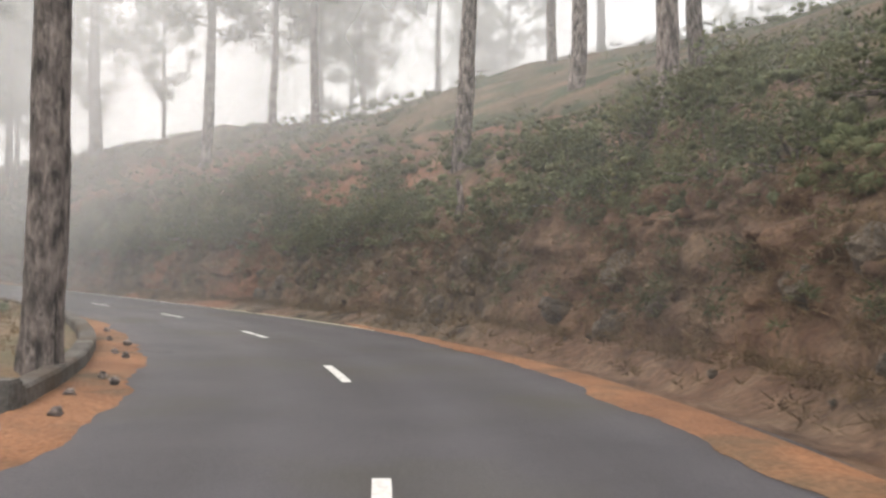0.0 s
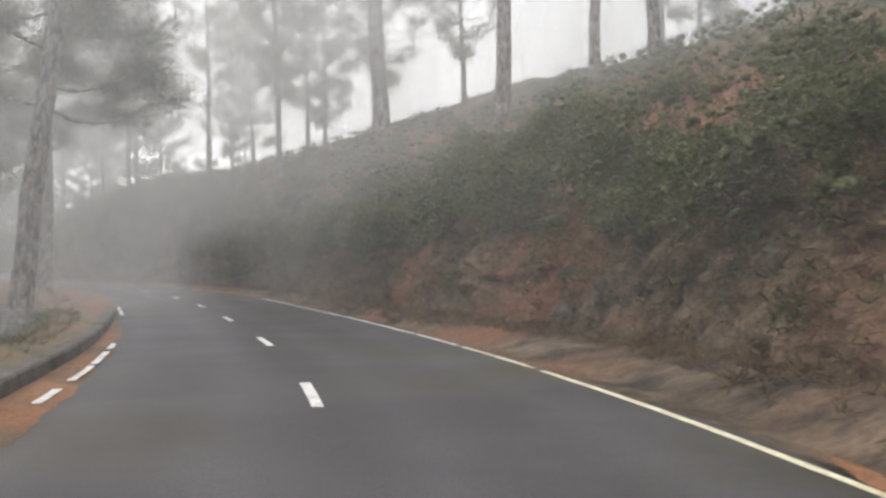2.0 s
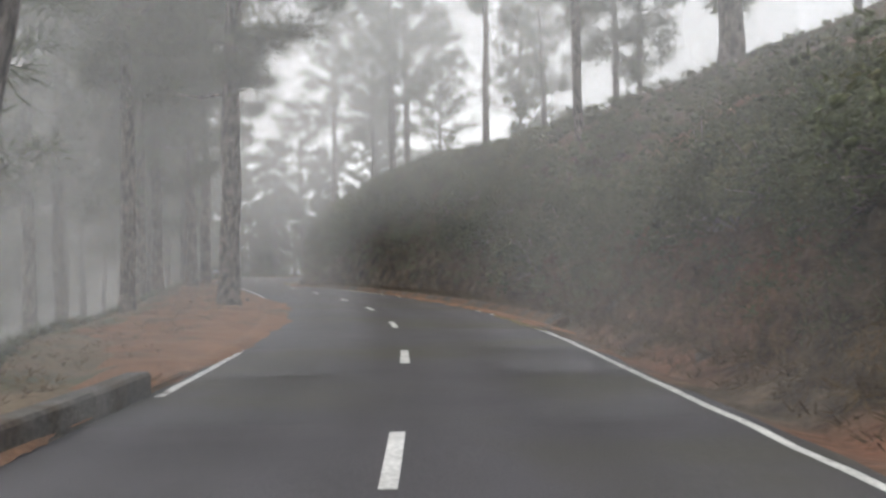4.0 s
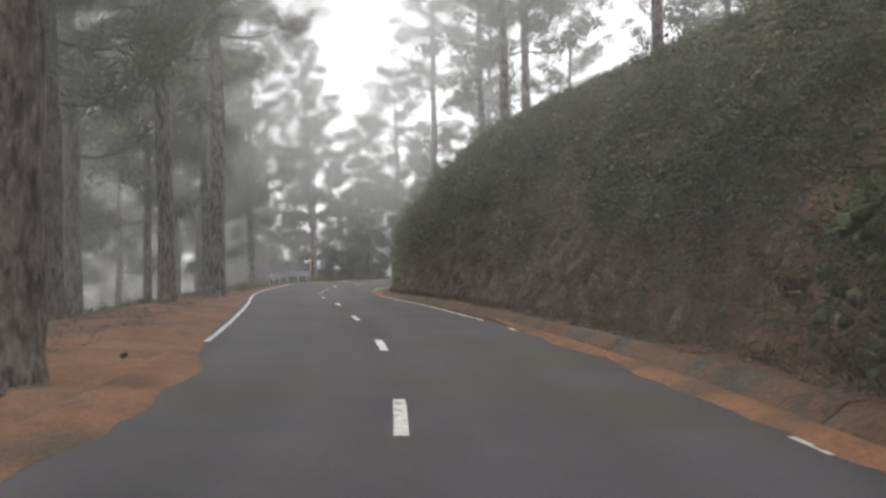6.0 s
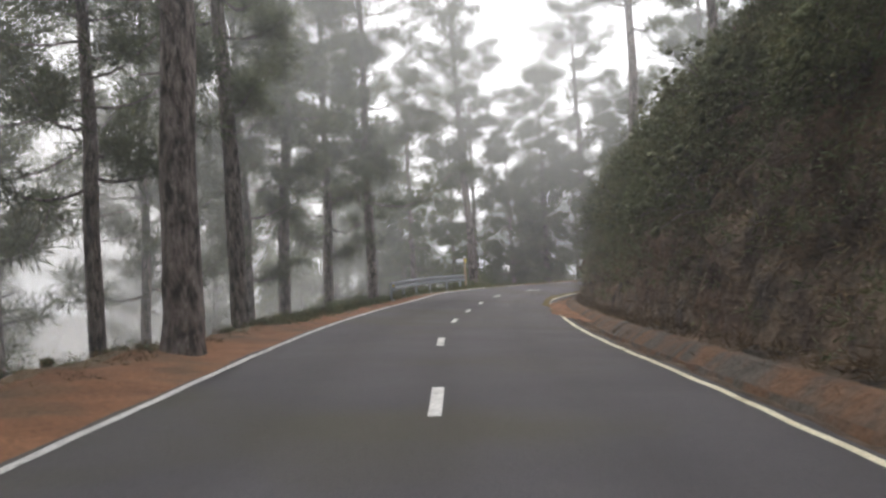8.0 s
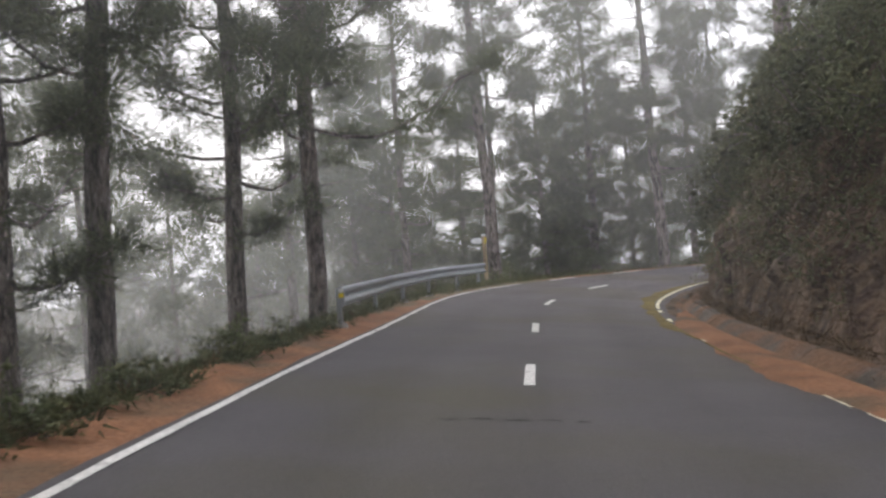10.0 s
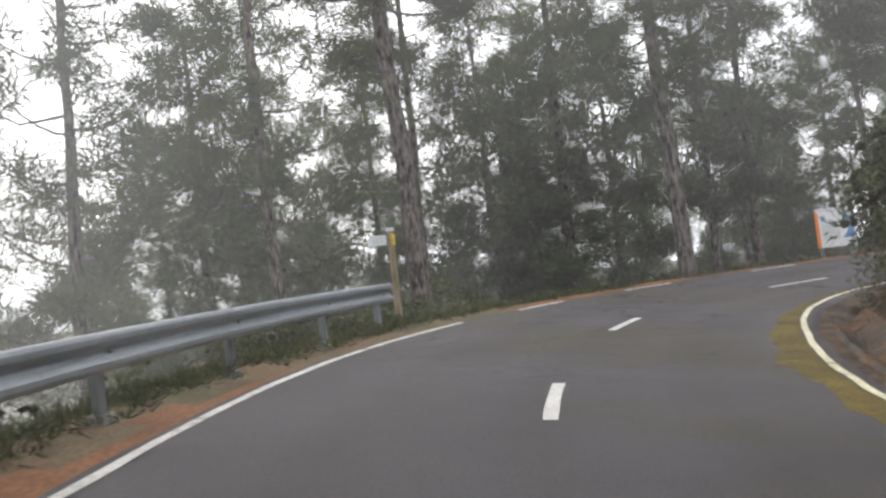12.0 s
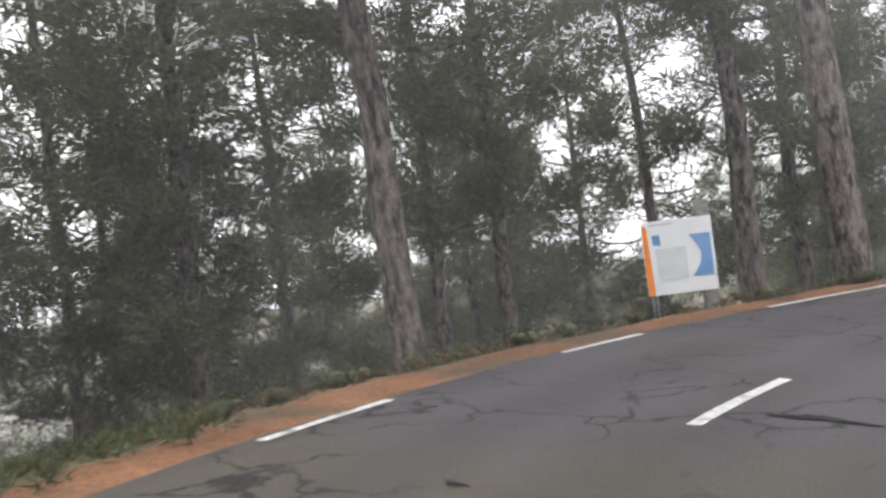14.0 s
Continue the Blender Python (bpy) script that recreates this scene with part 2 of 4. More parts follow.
def asphalt_material():
    """Grey asphalt: stone grain, lighter wheel tracks, mossy stains, and cracks where the road is worn."""
    m = material("asphalt", [(0.042, 0.0395, 0.0428), (0.056, 0.0527, 0.0565)], 0.5, 0.75, 0.15, 60.0, spread=0.35, patch=((0.046, 0.043, 0.032), 0.28, 0.5, 0.68))
    nt = m.node_tree
    nodes, link = nt.nodes, nt.links.new
    bsdf = nodes["Principled BSDF"]
    base = bsdf.inputs["Base Color"].links[0].from_socket
    coords = nodes.new("ShaderNodeTexCoord")
    warp = nodes.new("ShaderNodeTexNoise")
    warp.inputs["Scale"].default_value, warp.inputs["Detail"].default_value = 1.6, 4
    link(coords.outputs["Object"], warp.inputs["Vector"])
    bent = nodes.new("ShaderNodeVectorMath")
    bent.operation = "MULTIPLY_ADD"
    link(warp.outputs["Color"], bent.inputs[0])
    bent.inputs[1].default_value = (0.9, 0.9, 0.9)
    link(coords.outputs["Object"], bent.inputs[2])
    cells = nodes.new("ShaderNodeTexVoronoi")
    cells.feature = "DISTANCE_TO_EDGE"
    cells.inputs["Scale"].default_value = 0.8
    link(bent.outputs[0], cells.inputs["Vector"])
    line = nodes.new("ShaderNodeMapRange")
    line.inputs["From Min"].default_value, line.inputs["From Max"].default_value = 0.008, 0.026
    line.inputs["To Min"].default_value, line.inputs["To Max"].default_value = 1.0, 0.0
    link(cells.outputs["Distance"], line.inputs["Value"])
    breaks = nodes.new("ShaderNodeTexNoise")
    breaks.inputs["Scale"].default_value = 0.7
    link(coords.outputs["Object"], breaks.inputs["Vector"])
    gaps = nodes.new("ShaderNodeMapRange")
    gaps.inputs["From Min"].default_value, gaps.inputs["From Max"].default_value = 0.44, 0.56
    link(breaks.outputs["Fac"], gaps.inputs["Value"])
    worn = nodes.new("ShaderNodeAttribute")
    worn.attribute_name = "worn"
    a = nodes.new("ShaderNodeMath")
    a.operation = "MULTIPLY"
    link(line.outputs[0], a.inputs[0])
    link(worn.outputs["Fac"], a.inputs[1])
    b = nodes.new("ShaderNodeMath")
    b.operation = "MULTIPLY"
    link(a.outputs[0], b.inputs[0])
    link(gaps.outputs[0], b.inputs[1])
    mix = nodes.new("ShaderNodeMix")
    mix.data_type = "RGBA"
    link(b.outputs[0], mix.inputs["Factor"])
    link(base, mix.inputs[6])
    mix.inputs[7].default_value = (0.014, 0.013, 0.012, 1)
    pale = nodes.new("ShaderNodeMix")
    pale.data_type, pale.blend_type = "RGBA", "MULTIPLY"
    link(worn.outputs["Fac"], pale.inputs["Factor"])
    link(base, pale.inputs[6])
    pale.inputs[7].default_value = (1.22, 1.17, 1.19, 1)
    tread = nodes.new("ShaderNodeAttribute")
    tread.attribute_name = "tread"
    tracks = nodes.new("ShaderNodeMix")
    tracks.data_type, tracks.blend_type = "RGBA", "MULTIPLY"
    link(tread.outputs["Fac"], tracks.inputs["Factor"])
    link(pale.outputs[2], tracks.inputs[6])
    tracks.inputs[7].default_value = (1.26, 1.26, 1.28, 1)
    link(tracks.outputs[2], mix.inputs[6])
    link(mix.outputs[2], bsdf.inputs["Base Color"])
    return m


ASPHALT = asphalt_material()
PAINT = material("road_paint", [(0.42, 0.41, 0.39), (0.62, 0.61, 0.58)], 2.5, 0.6, 0.1, 25.0, patch=((0.2, 0.19, 0.18), 3.0, 0.6, 0.68))
PAINT_YELLOWED = material("yellowed_road_paint", [(0.5, 0.45, 0.3), (0.72, 0.68, 0.52)], 2.5, 0.65, 0.1, 25.0, patch=((0.25, 0.2, 0.1), 2.0, 0.58, 0.68))
DIRT = material("orange_earth", [(0.12, 0.058, 0.031), (0.19, 0.09, 0.045), (0.23, 0.113, 0.058)], 1.1, 0.95, 0.5, 22.0, patch=((0.095, 0.067, 0.041), 0.6, 0.52, 0.68))
SOIL = material("bank_soil", [(0.022, 0.017, 0.012), (0.068, 0.05, 0.034), (0.13, 0.098, 0.066)], 1.6, 0.95, 1.0, 9.0, spread=0.42, patch=((0.15, 0.07, 0.04), 0.2, 0.42, 0.6), patch_where="fresh")
GROUND = material("forest_floor", [(0.045, 0.04, 0.025), (0.1, 0.078, 0.05), (0.13, 0.085, 0.055)], 0.5, 0.95, 0.6, 12.0, patch=((0.04, 0.052, 0.025), 0.3, 0.48, 0.6))
VERGE = material("needle_strewn_verge", [(0.07, 0.058, 0.035), (0.14, 0.103, 0.063), (0.157, 0.092, 0.052)], 0.7, 0.95, 0.6, 25.0, patch=((0.08, 0.08, 0.042), 0.45, 0.52, 0.66))
ROCK = material("rock", [(0.04, 0.034, 0.028), (0.1, 0.082, 0.064), (0.17, 0.14, 0.108)], 2.2, 0.95, 1.0, 14.0, vary=0.3)
CONCRETE = material("old_concrete", [(0.05, 0.046, 0.041), (0.12, 0.11, 0.097)], 1.6, 0.9, 0.6, 18.0, patch=((0.06, 0.042, 0.028), 0.9, 0.48, 0.62))
BARK = material("pine_bark", [(0.036, 0.031, 0.028), (0.12, 0.1, 0.09), (0.21, 0.175, 0.157)], 9.0, 0.95, 1.0, 30.0, stretch=(1, 1, 0.36), vary=0.2, spread=0.3, patch=((0.2, 0.168, 0.15), 13.0, 0.52, 0.66))
CHAR = material("charred_bark", [(0.018, 0.016, 0.015), (0.09, 0.082, 0.075), (0.17, 0.155, 0.14)], 3.0, 0.95, 0.8, 16.0, stretch=(1, 1, 0.4))
NEEDLES = material("pine_needles", [(0.074, 0.09, 0.048), (0.132, 0.15, 0.076)], 0.9, 0.75, 0.7, 16.0, vary=0.2, translucent=0.42)
LEAVES = material("shrub_leaves", [(0.05, 0.061, 0.031), (0.088, 0.1, 0.047), (0.13, 0.118, 0.055)], 1.2, 0.75, 0.6, 16.0, vary=0.3, translucent=0.25)
STRAW = material("dry_grass", [(0.06, 0.04, 0.022), (0.16, 0.112, 0.058)], 1.5, 0.9, 0.0, 8.0, vary=0.2, translucent=0.2)
STEEL = material("galvanised_steel", [(0.25, 0.275, 0.29), (0.34, 0.365, 0.38)], 0.8, 0.5, 0.02, 9.0, metallic=0.45, grainy=0.08)
WOOD = material("weathered_wood", [(0.26, 0.2, 0.12), (0.4, 0.31, 0.2)], 3.0, 0.85, 0.4, 18.0, stretch=(1, 1, 0.2))
PALE = material("pale_board", [(0.72, 0.74, 0.75), (0.82, 0.83, 0.83)], 1.2, 0.5, 0.05, 12.0, grainy=0.05)
ORANGE = material("orange_paint", [(0.75, 0.22, 0.03), (0.85, 0.28, 0.05)], 2.0, 0.5, 0.0, 12.0, grainy=0.05)
BLUE = material("blue_print", [(0.13, 0.27, 0.5), (0.2, 0.36, 0.6)], 2.0, 0.5, 0.0, 12.0, grainy=0.05)
YELLOW = material("yellow_reflector", [(0.6, 0.45, 0.03), (0.75, 0.58, 0.06)], 6.0, 0.4, 0.0, 20.0, grainy=0.05)
FAINT_PRINT = material("faint_print", [(0.55, 0.6, 0.6), (0.66, 0.69, 0.68)], 3.0, 0.6, 0.0, 12.0, grainy=0.05)
GREY_PRINT = material("grey_print", [(0.52, 0.54, 0.55), (0.57, 0.59, 0.6)], 2.0, 0.6, 0.0, 12.0, grainy=0.05)
MOSS = material("roadside_moss", [(0.075, 0.06, 0.022), (0.155, 0.115, 0.03)], 1.5, 0.95, 0.6, 25.0)
GUTTER = material("muddy_concrete", [(0.04, 0.034, 0.028), (0.1, 0.086, 0.07)], 1.3, 0.95, 0.9, 14.0, patch=((0.12, 0.066, 0.036), 0.8, 0.42, 0.56))
POST = material("pale_concrete", [(0.2, 0.195, 0.18), (0.32, 0.31, 0.29)], 3.0, 0.9, 0.3, 22.0)
TAR = material("broken_asphalt", [(0.022, 0.021, 0.02), (0.04, 0.038, 0.037)], 4.0, 0.95, 0.9, 40.0)

# ---- ground, road, verges ----
def sheet(name, s_values, d_values, z_extra, material, label, category, smooth=True, push=None):
    """A strip of ground between two lines beside the road: d_values(s) gives the offsets of its columns."""
    rows = []
    for s in s_values:
        d = d_values(s)
        x, y = place(np.full(len(d), s), d)
        z = land(np.full(len(d), s), d) + z_extra(s, d)
        if push:
            x, y = place(np.full(len(d), s), d + push(s, d, x, y, z))
        rows.append(np.stack([x, y, z], 1))
    n = len(rows[0])
    ob = new(name, mesh_from(name, np.concatenate(rows), grid_faces(len(rows), n), material, smooth))
    return tagged(ob, label, category, kind="structure")


# the wide ground, lowered out of sight under the finer strips
gx = np.concatenate([[-1800, -900, -500, -320], np.arange(-230, 130, 3.0), [140, 200, 320, 600, 1200, 1800]])
gy = np.concatenate([[-1500, -800, -400, -200], np.arange(-110, 240, 3.0), [260, 330, 500, 900, 1800]])
GX, GY = np.meshgrid(gx, gy)
gs, gd = beside(GX.ravel(), GY.ravel())
gz = land(gs, np.clip(gd, -260, 70)) + 0.35 * np.sin(GX.ravel() * 0.23 + np.sin(GY.ravel() * 0.17)) * (abs(gd) > 13)
gz -= 4.5 * np.clip((12.0 - gd) / 1.5, 0, 1) * np.clip((gd + 8.5) / 1.5, 0, 1)
ground = new("ground", mesh_from("ground", np.stack([GX.ravel(), GY.ravel(), gz], 1), grid_faces(len(gy), len(gx)), GROUND, True))
tagged(ground, "brown forest floor strewn with needles and green patches", "ground", kind="structure")

# asphalt
def road_columns(s):
    a, b = float(edge_left(s)), float(edge_right(s))
    ragged = 0.1 * noise.noise(Vector((s * 0.6, 3.1, 0))), 0.08 * noise.noise(Vector((s * 0.7, 9.4, 0)))
    return np.concatenate([[a - 0.22 + ragged[0]], np.linspace(a - 0.08, b + 0.08, 13), [b + 0.2 + ragged[1]]])


def crown(s, d):
    z = 0.02 - 0.012 * (d / 3) ** 2 + 0.006 * np.array([noise.noise(Vector((s * 0.3, c * 0.8, 1.7))) for c in d])
    z[0] -= 0.03
    z[-1] -= 0.03
    return z - (land(np.full(len(d), s), d) - level(s) + d * bank(s)) * (abs(d) < 4.4)


road_s = np.arange(-55, 188, 0.5)
road = sheet("road", road_s, road_columns, crown, ASPHALT, "grey asphalt mountain road with faded markings and cracks", "road")
lanes = np.array([road_columns(s) - float(middle(s)) for s in road_s])
tread = road.data.attributes.new("tread", "FLOAT", "POINT")
tread.data.foreach_set("value", sum(np.exp(-((lanes - c) / 0.34) ** 2) for c in (-2.05, -0.65, 0.7, 2.1)).ravel().clip(0, 1))
worn = road.data.attributes.new("worn", "FLOAT", "POINT")
worn.data.foreach_set("value", np.repeat(np.clip((road_s - 124) / 12, 0, 1), 15))


def road_level(s, d):
    return level(s) - d * bank(s) + 0.02 - 0.012 * (d / 3) ** 2


def painted(name, s0, s1, d_of, width, material, label, lift=0.006, wander=0.0):
    """A painted stripe on the asphalt, slightly ragged at its sides."""
    ss = np.linspace(s0, s1, max(3, int((s1 - s0) / 0.4)))
    rows = []
    for s in ss:
        c = float(d_of(s)) + wander * noise.noise(Vector((s * 0.9, 5.0, 0)))
        half = width / 2 * (1 + 0.16 * noise.noise(Vector((s * 5, width * 40, 2))))
        d = np.array([c - half, c, c + half])
        x, y = place(np.full(3, s), d)
        rows.append(np.stack([x, y, road_level(s, d) + lift], 1))
    ob = new(name, mesh_from(name, np.concatenate(rows), grid_faces(len(rows), 3), material))
    return tagged(ob, label, "road marking", group=name + "s", kind="structure")


dash_ends = [6.3 - 7.45, 6.3, 13.75, 21.2, 28.7, 36.2, 43.6, 51.1, 58.5, 66.0, 73.3, 80.9, 88.8, 96.7, 104.7, 112.0, 118.9, 126.6, 133.9, 141.75, 148.6, 156.0]
for end in dash_ends:
    painted("centre_dash", end - 2.0, end, middle, 0.115, PAINT, "worn white dash painted on the grey asphalt")
for a, b in [(31.5, 33.6), (29.3, 31.2), (27.3, 28.5), (34.2, 35.4), (46.0, 51.5), (57.4, 58.6), (60.8, 61.6), (70.2, 71.0), (73.0, 133.0), (135.1, 136.6), (138.6, 140.0), (142.4, 143.7), (146, 160)]:
    painted("edge_line", a, b, edge_left, 0.092, PAINT, "white edge line on the outer side of the road", lift=0.036 if a < 36 else 0.008, wander=0.05 if a < 73 else 0.02)
for a, b in [(6.5, 7.4), (10.9, 11.5), (15.8, 16.5), (17.8, 18.5), (19.3, 20.1), (21.6, 29.4), (29.7, 33.1), (33.4, 36), (36.2, 56.0), (56.4, 59.4), (61.2, 62.0), (63.2, 63.9), (75.7, 76.7), (79.5, 80.4), (80.8, 108.5), (108.9, 111.0), (111.5, 113.2), (114.8, 116.5), (120.4, 121.2), (123.2, 123.9), (124.5, 160)]:
    painted("edge_line", a, b, edge_right, 0.085, PAINT_YELLOWED if 75 < a or a < 30 else PAINT, "thin edge line at the foot of the bank", wander=0.03)


# the bank: gutter, torn steep face, slope above
def bank_columns(s):
    b, t, run = float(edge_right(s)), float(toe(s)), float(run_of(s))
    return np.concatenate([np.linspace(b - 0.1, t, 10)[:-1], np.linspace(t, t + run, 30)[:-1], np.linspace(t + run, t + run + 3, 9)[:-1], np.linspace(t + run + 3, 13.5, 11)])


def steepness(s, d):
    t, run = float(toe(s)), float(run_of(s))
    return np.clip((d - t + 0.4) / 0.7, 0, 1) * np.clip((t + run + 1.4 - d) / 1.5, 0, 1)


def torn(s, d):
    x, y = place(np.full(len(d), s), d)
    z = land(np.full(len(d), s), d)
    k = steepness(s, d)
    return rough(x, y, z, 0.9, 3) * 0.16 * k + 0.06 * rough(x, y, z, 0.8, 2) * (1 - k) * np.clip((d - edge_right(s) - 0.1) / 0.3, 0, 1) - 0.03


def bulge(s, d, x, y, z):
    """How far the torn face stands out or falls back: big buttresses, blocks, and clods."""
    k = steepness(s, d)
    big = rough(x, y, z, 2.6, 2) * 0.42
    blocks = np.array([noise.cell(Vector((a, b, c * 1.2)) / 0.75 + noise.noise_vector(Vector((a, b, c)) / 0.5) * 0.6) for a, b, c in zip(x, y, z)]) * 0.13
    return -k * (big + blocks + np.abs(rough(x, y, z, 0.7, 4)) * 0.42 - 0.16)


bank_s = np.concatenate([np.arange(-50, -4, 0.8), np.arange(-4, 142, 0.19), np.arange(142, 150, 0.5)])
bank_ob = sheet("bank", bank_s, bank_columns, torn, SOIL, "torn brown earth bank with rock and red soil beside the road", "bank", push=bulge)


fresh = bank_ob.data.attributes.new("fresh", "FLOAT", "POINT")
fresh.data.foreach_set("value", np.repeat(knots(bank_s, (0, 0.25), (22, 0.4), (33, 1.0), (61, 1.0), (70, 0.35), (90, 0.25), (138, 0.1)), len(bank_columns(0.0))))


def left_columns(s):
    a = float(edge_left(s))
    return np.concatenate([[-11.0, -9.5, -8.2, -7.2], np.linspace(-6.4, a - 0.6, 12), [a - 0.35, a - 0.14, a + 0.12]])


def rolling(s, d):
    x, y = place(np.full(len(d), s), d)
    out = np.clip((edge_left(s) - 0.12 - d) / 0.5, 0, 1)
    return (float(knots(s, (110, 0.11), (126, 0.04))) * rough(x, y, 0 * x, 1.6, 3) + 0.02) * out - 0.012


verge_s = np.arange(-50, 186, 0.5)
verge_ob = sheet("verge_left", verge_s, left_columns, rolling, VERGE, "dry verge of brown needles and thin grass falling to the valley", "verge")


# bare orange earth on the verge from the second bend on
verge_ob.data.materials.append(DIRT)
bare = []
for s in verge_s[:-1]:
    d = left_columns(s)
    span = float(knots(s, (44, 0.2), (50, 1.6), (56, 3.4), (76, 3.3), (92, 1.9), (102, 1.3), (116, 1.0), (125, 0.4), (134, 0.35), (140, 1.3), (186, 1.5)))
    rag = span * (1 + 0.3 * noise.noise(Vector((s * 0.35, 8.8, 0)))) * (s > 44)
    bare += [int((edge_left(s) - (a + b) / 2) < rag + 0.25 * noise.noise(Vector((s * 0.9, a * 1.3, 4)))) for a, b in zip(d, d[1:])]
verge_ob.data.polygons.foreach_set("material_index", bare)


def smooth_end(v):
    return max(0.0, v) ** 0.6


def drift(name, s0, s1, inner, outer, material, label, lift=0.012):
    """Loose earth lying over the edge of the asphalt, with a ragged rim."""
    ss = np.arange(s0, s1, 0.15)
    rows = []
    for s in ss:
        fade = smooth_end(min(1, (s - s0) / 6, (s1 - s) / 6))
        a, b = float(inner(s)), float(outer(s))
        a += (0.16 * noise.noise(Vector((s * 0.55, 4.4, a > 0))) + 0.07 * noise.noise(Vector((s * 2.1, 1.4, 0))) + 0.05 * noise.noise(Vector((s * 5.3, 7.7, 0))))
        a = b + (a - b) * fade
        d = np.linspace(a, b, 6)
        x, y = place(np.full(6, s), d)
        flat = np.maximum(road_level(s, d), np.where((d > edge_left(s) - 0.1) & (d < edge_right(s) + 0.1), -99, land(np.full(6, s), d) + 0.03))
        z = flat + (lift + 0.02) * np.array([0.1, 0.7, 1, 1, 0.9, 0.6])
        rows.append(np.stack([x, y, z], 1))
    ob = new(name, mesh_from(name, np.concatenate(rows), grid_faces(len(rows), 6), material, True))
    return tagged(ob, label, "earth drift", kind="structure")


drift("earth_drift", -20, 24, lambda s: knots(s, (2, 2.08), (10, 2.28), (20, 2.5)), lambda s: 2.84, DIRT, "orange earth washed over the asphalt edge under the bank")
drift("earth_drift", 54, 80, lambda s: edge_right(s) - 0.02, lambda s: edge_right(s) + 0.36, DIRT, "orange earth washed over the asphalt edge under the bank")
drift("earth_drift", 104, 124, lambda s: edge_right(s) - 0.12, lambda s: edge_right(s) + 0.6, DIRT, "orange earth lying along the concrete gutter")
drift("earth_drift", -8, 48, lambda s: knots(s, (-8, -2.45), (26, -2.5), (34, -2.75), (48, -2.65)), lambda s: edge_left(s) - 0.42, DIRT, "orange earth gathered along the low concrete kerb wall")
drift("earth_drift", 46, 77, lambda s: knots(s, (46, -2.6), (62, -2.5), (68, -2.45), (72, -2.9), (77, -3.0)), lambda s: edge_left(s) - 0.3, DIRT, "orange earth washed from the verge over the asphalt")
drift("moss_strip", 112, 140, lambda s: edge_right(s) - float(knots(s, (112, 0.05), (122, 0.3), (131, 0.42), (140, 0.2))), lambda s: edge_right(s) - 0.07, MOSS, "yellow-green moss along the inner edge of the bend", lift=0.003)
drift("moss_strip", 55, 62, lambda s: edge_right(s) - 0.2, lambda s: edge_right(s) + 0.02, MOSS, "yellow-green moss along the asphalt edge", lift=0.003)

# ---- pines ----
def tube(path, radii, sides, rough_amount=0.0, seed=0):
    """Vertices and faces of a tapering limb along a path."""
    path = np.asarray(path, float)
    way = np.gradient(path, axis=0)
    way /= np.linalg.norm(way, axis=1)[:, None]
    side = np.cross(way, [0.31, 0.83, 0.46])
    side /= np.linalg.norm(side, axis=1)[:, None]
    other = np.cross(way, side)
    a = np.arange(sides) / sides * 2 * np.pi
    ring = np.cos(a)[None, :, None] * side[:, None] + np.sin(a)[None, :, None] * other[:, None]
    r = np.asarray(radii, float)[:, None] * np.ones(sides)
    if rough_amount:
        g = np.random.default_rng(seed)
        ridge = g.uniform(-1, 1, (1, sides)) * 0.6 + g.uniform(-1, 1, (len(path), sides)) * 0.7
        r = r * (1 + rough_amount * ridge)
    v = (path[:, None] + ring * r[..., None]).reshape(-1, 3)
    n = len(path)
    i, j = np.meshgrid(np.arange(n - 1), np.arange(sides), indexing="ij")
    a0, b0 = i * sides + j, i * sides + (j + 1) % sides
    f = np.stack([a0, b0, b0 + sides, a0 + sides], -1).reshape(-1, 4)
    return v, f


def joined(pieces):
    v, f, n = [], [], 0
    for pv, pf in pieces:
        v.append(pv)
        f.append(pf + n)
        n += len(pv)
    return np.concatenate(v), np.concatenate(f)


def tufts(centres, radius, blades, length, width, g, up=0.35, inner=0.15):
    """Needle or leaf blades, one triangle each, bristling out of many small clumps."""
    n = len(centres)
    c = np.repeat(centres, blades, 0)
    r = np.repeat(radius, blades)
    way = g.normal(size=(n * blades, 3))
    way[:, 2] = way[:, 2] * 0.75 + up
    way /= np.linalg.norm(way, axis=1)[:, None]
    root = c + way * (r * g.uniform(inner, inner + 0.6, n * blades))[:, None] * [1, 1, 0.7]
    aim = way + g.normal(size=way.shape) * 0.45
    aim /= np.linalg.norm(aim, axis=1)[:, None]
    l = length * g.uniform(0.6, 1.2, n * blades)[:, None]
    across = np.cross(aim, g.normal(size=way.shape))
    across /= np.linalg.norm(across, axis=1)[:, None]
    w = width * g.uniform(0.6, 1.4, n * blades)[:, None]
    v = np.stack([root - across * w, root + across * w, root + aim * l], 1).reshape(-1, 3)
    return v, np.arange(len(v)).reshape(-1, 3)


G = (1 + 5 ** 0.5) / 2
BALL = np.array([(-1, G, 0), (1, G, 0), (-1, -G, 0), (1, -G, 0), (0, -1, G), (0, 1, G), (0, -1, -G), (0, 1, -G), (G, 0, -1), (G, 0, 1), (-G, 0, -1), (-G, 0, 1)]) / np.hypot(1, G)
BALL_FACES = np.array([(0, 11, 5), (0, 5, 1), (0, 1, 7), (0, 7, 10), (0, 10, 11), (1, 5, 9), (5, 11, 4), (11, 10, 2), (10, 7, 6), (7, 1, 8),
                       (3, 9, 4), (3, 4, 2), (3, 2, 6), (3, 6, 8), (3, 8, 9), (4, 9, 5), (2, 4, 11), (6, 2, 10), (8, 6, 7), (9, 8, 1)])


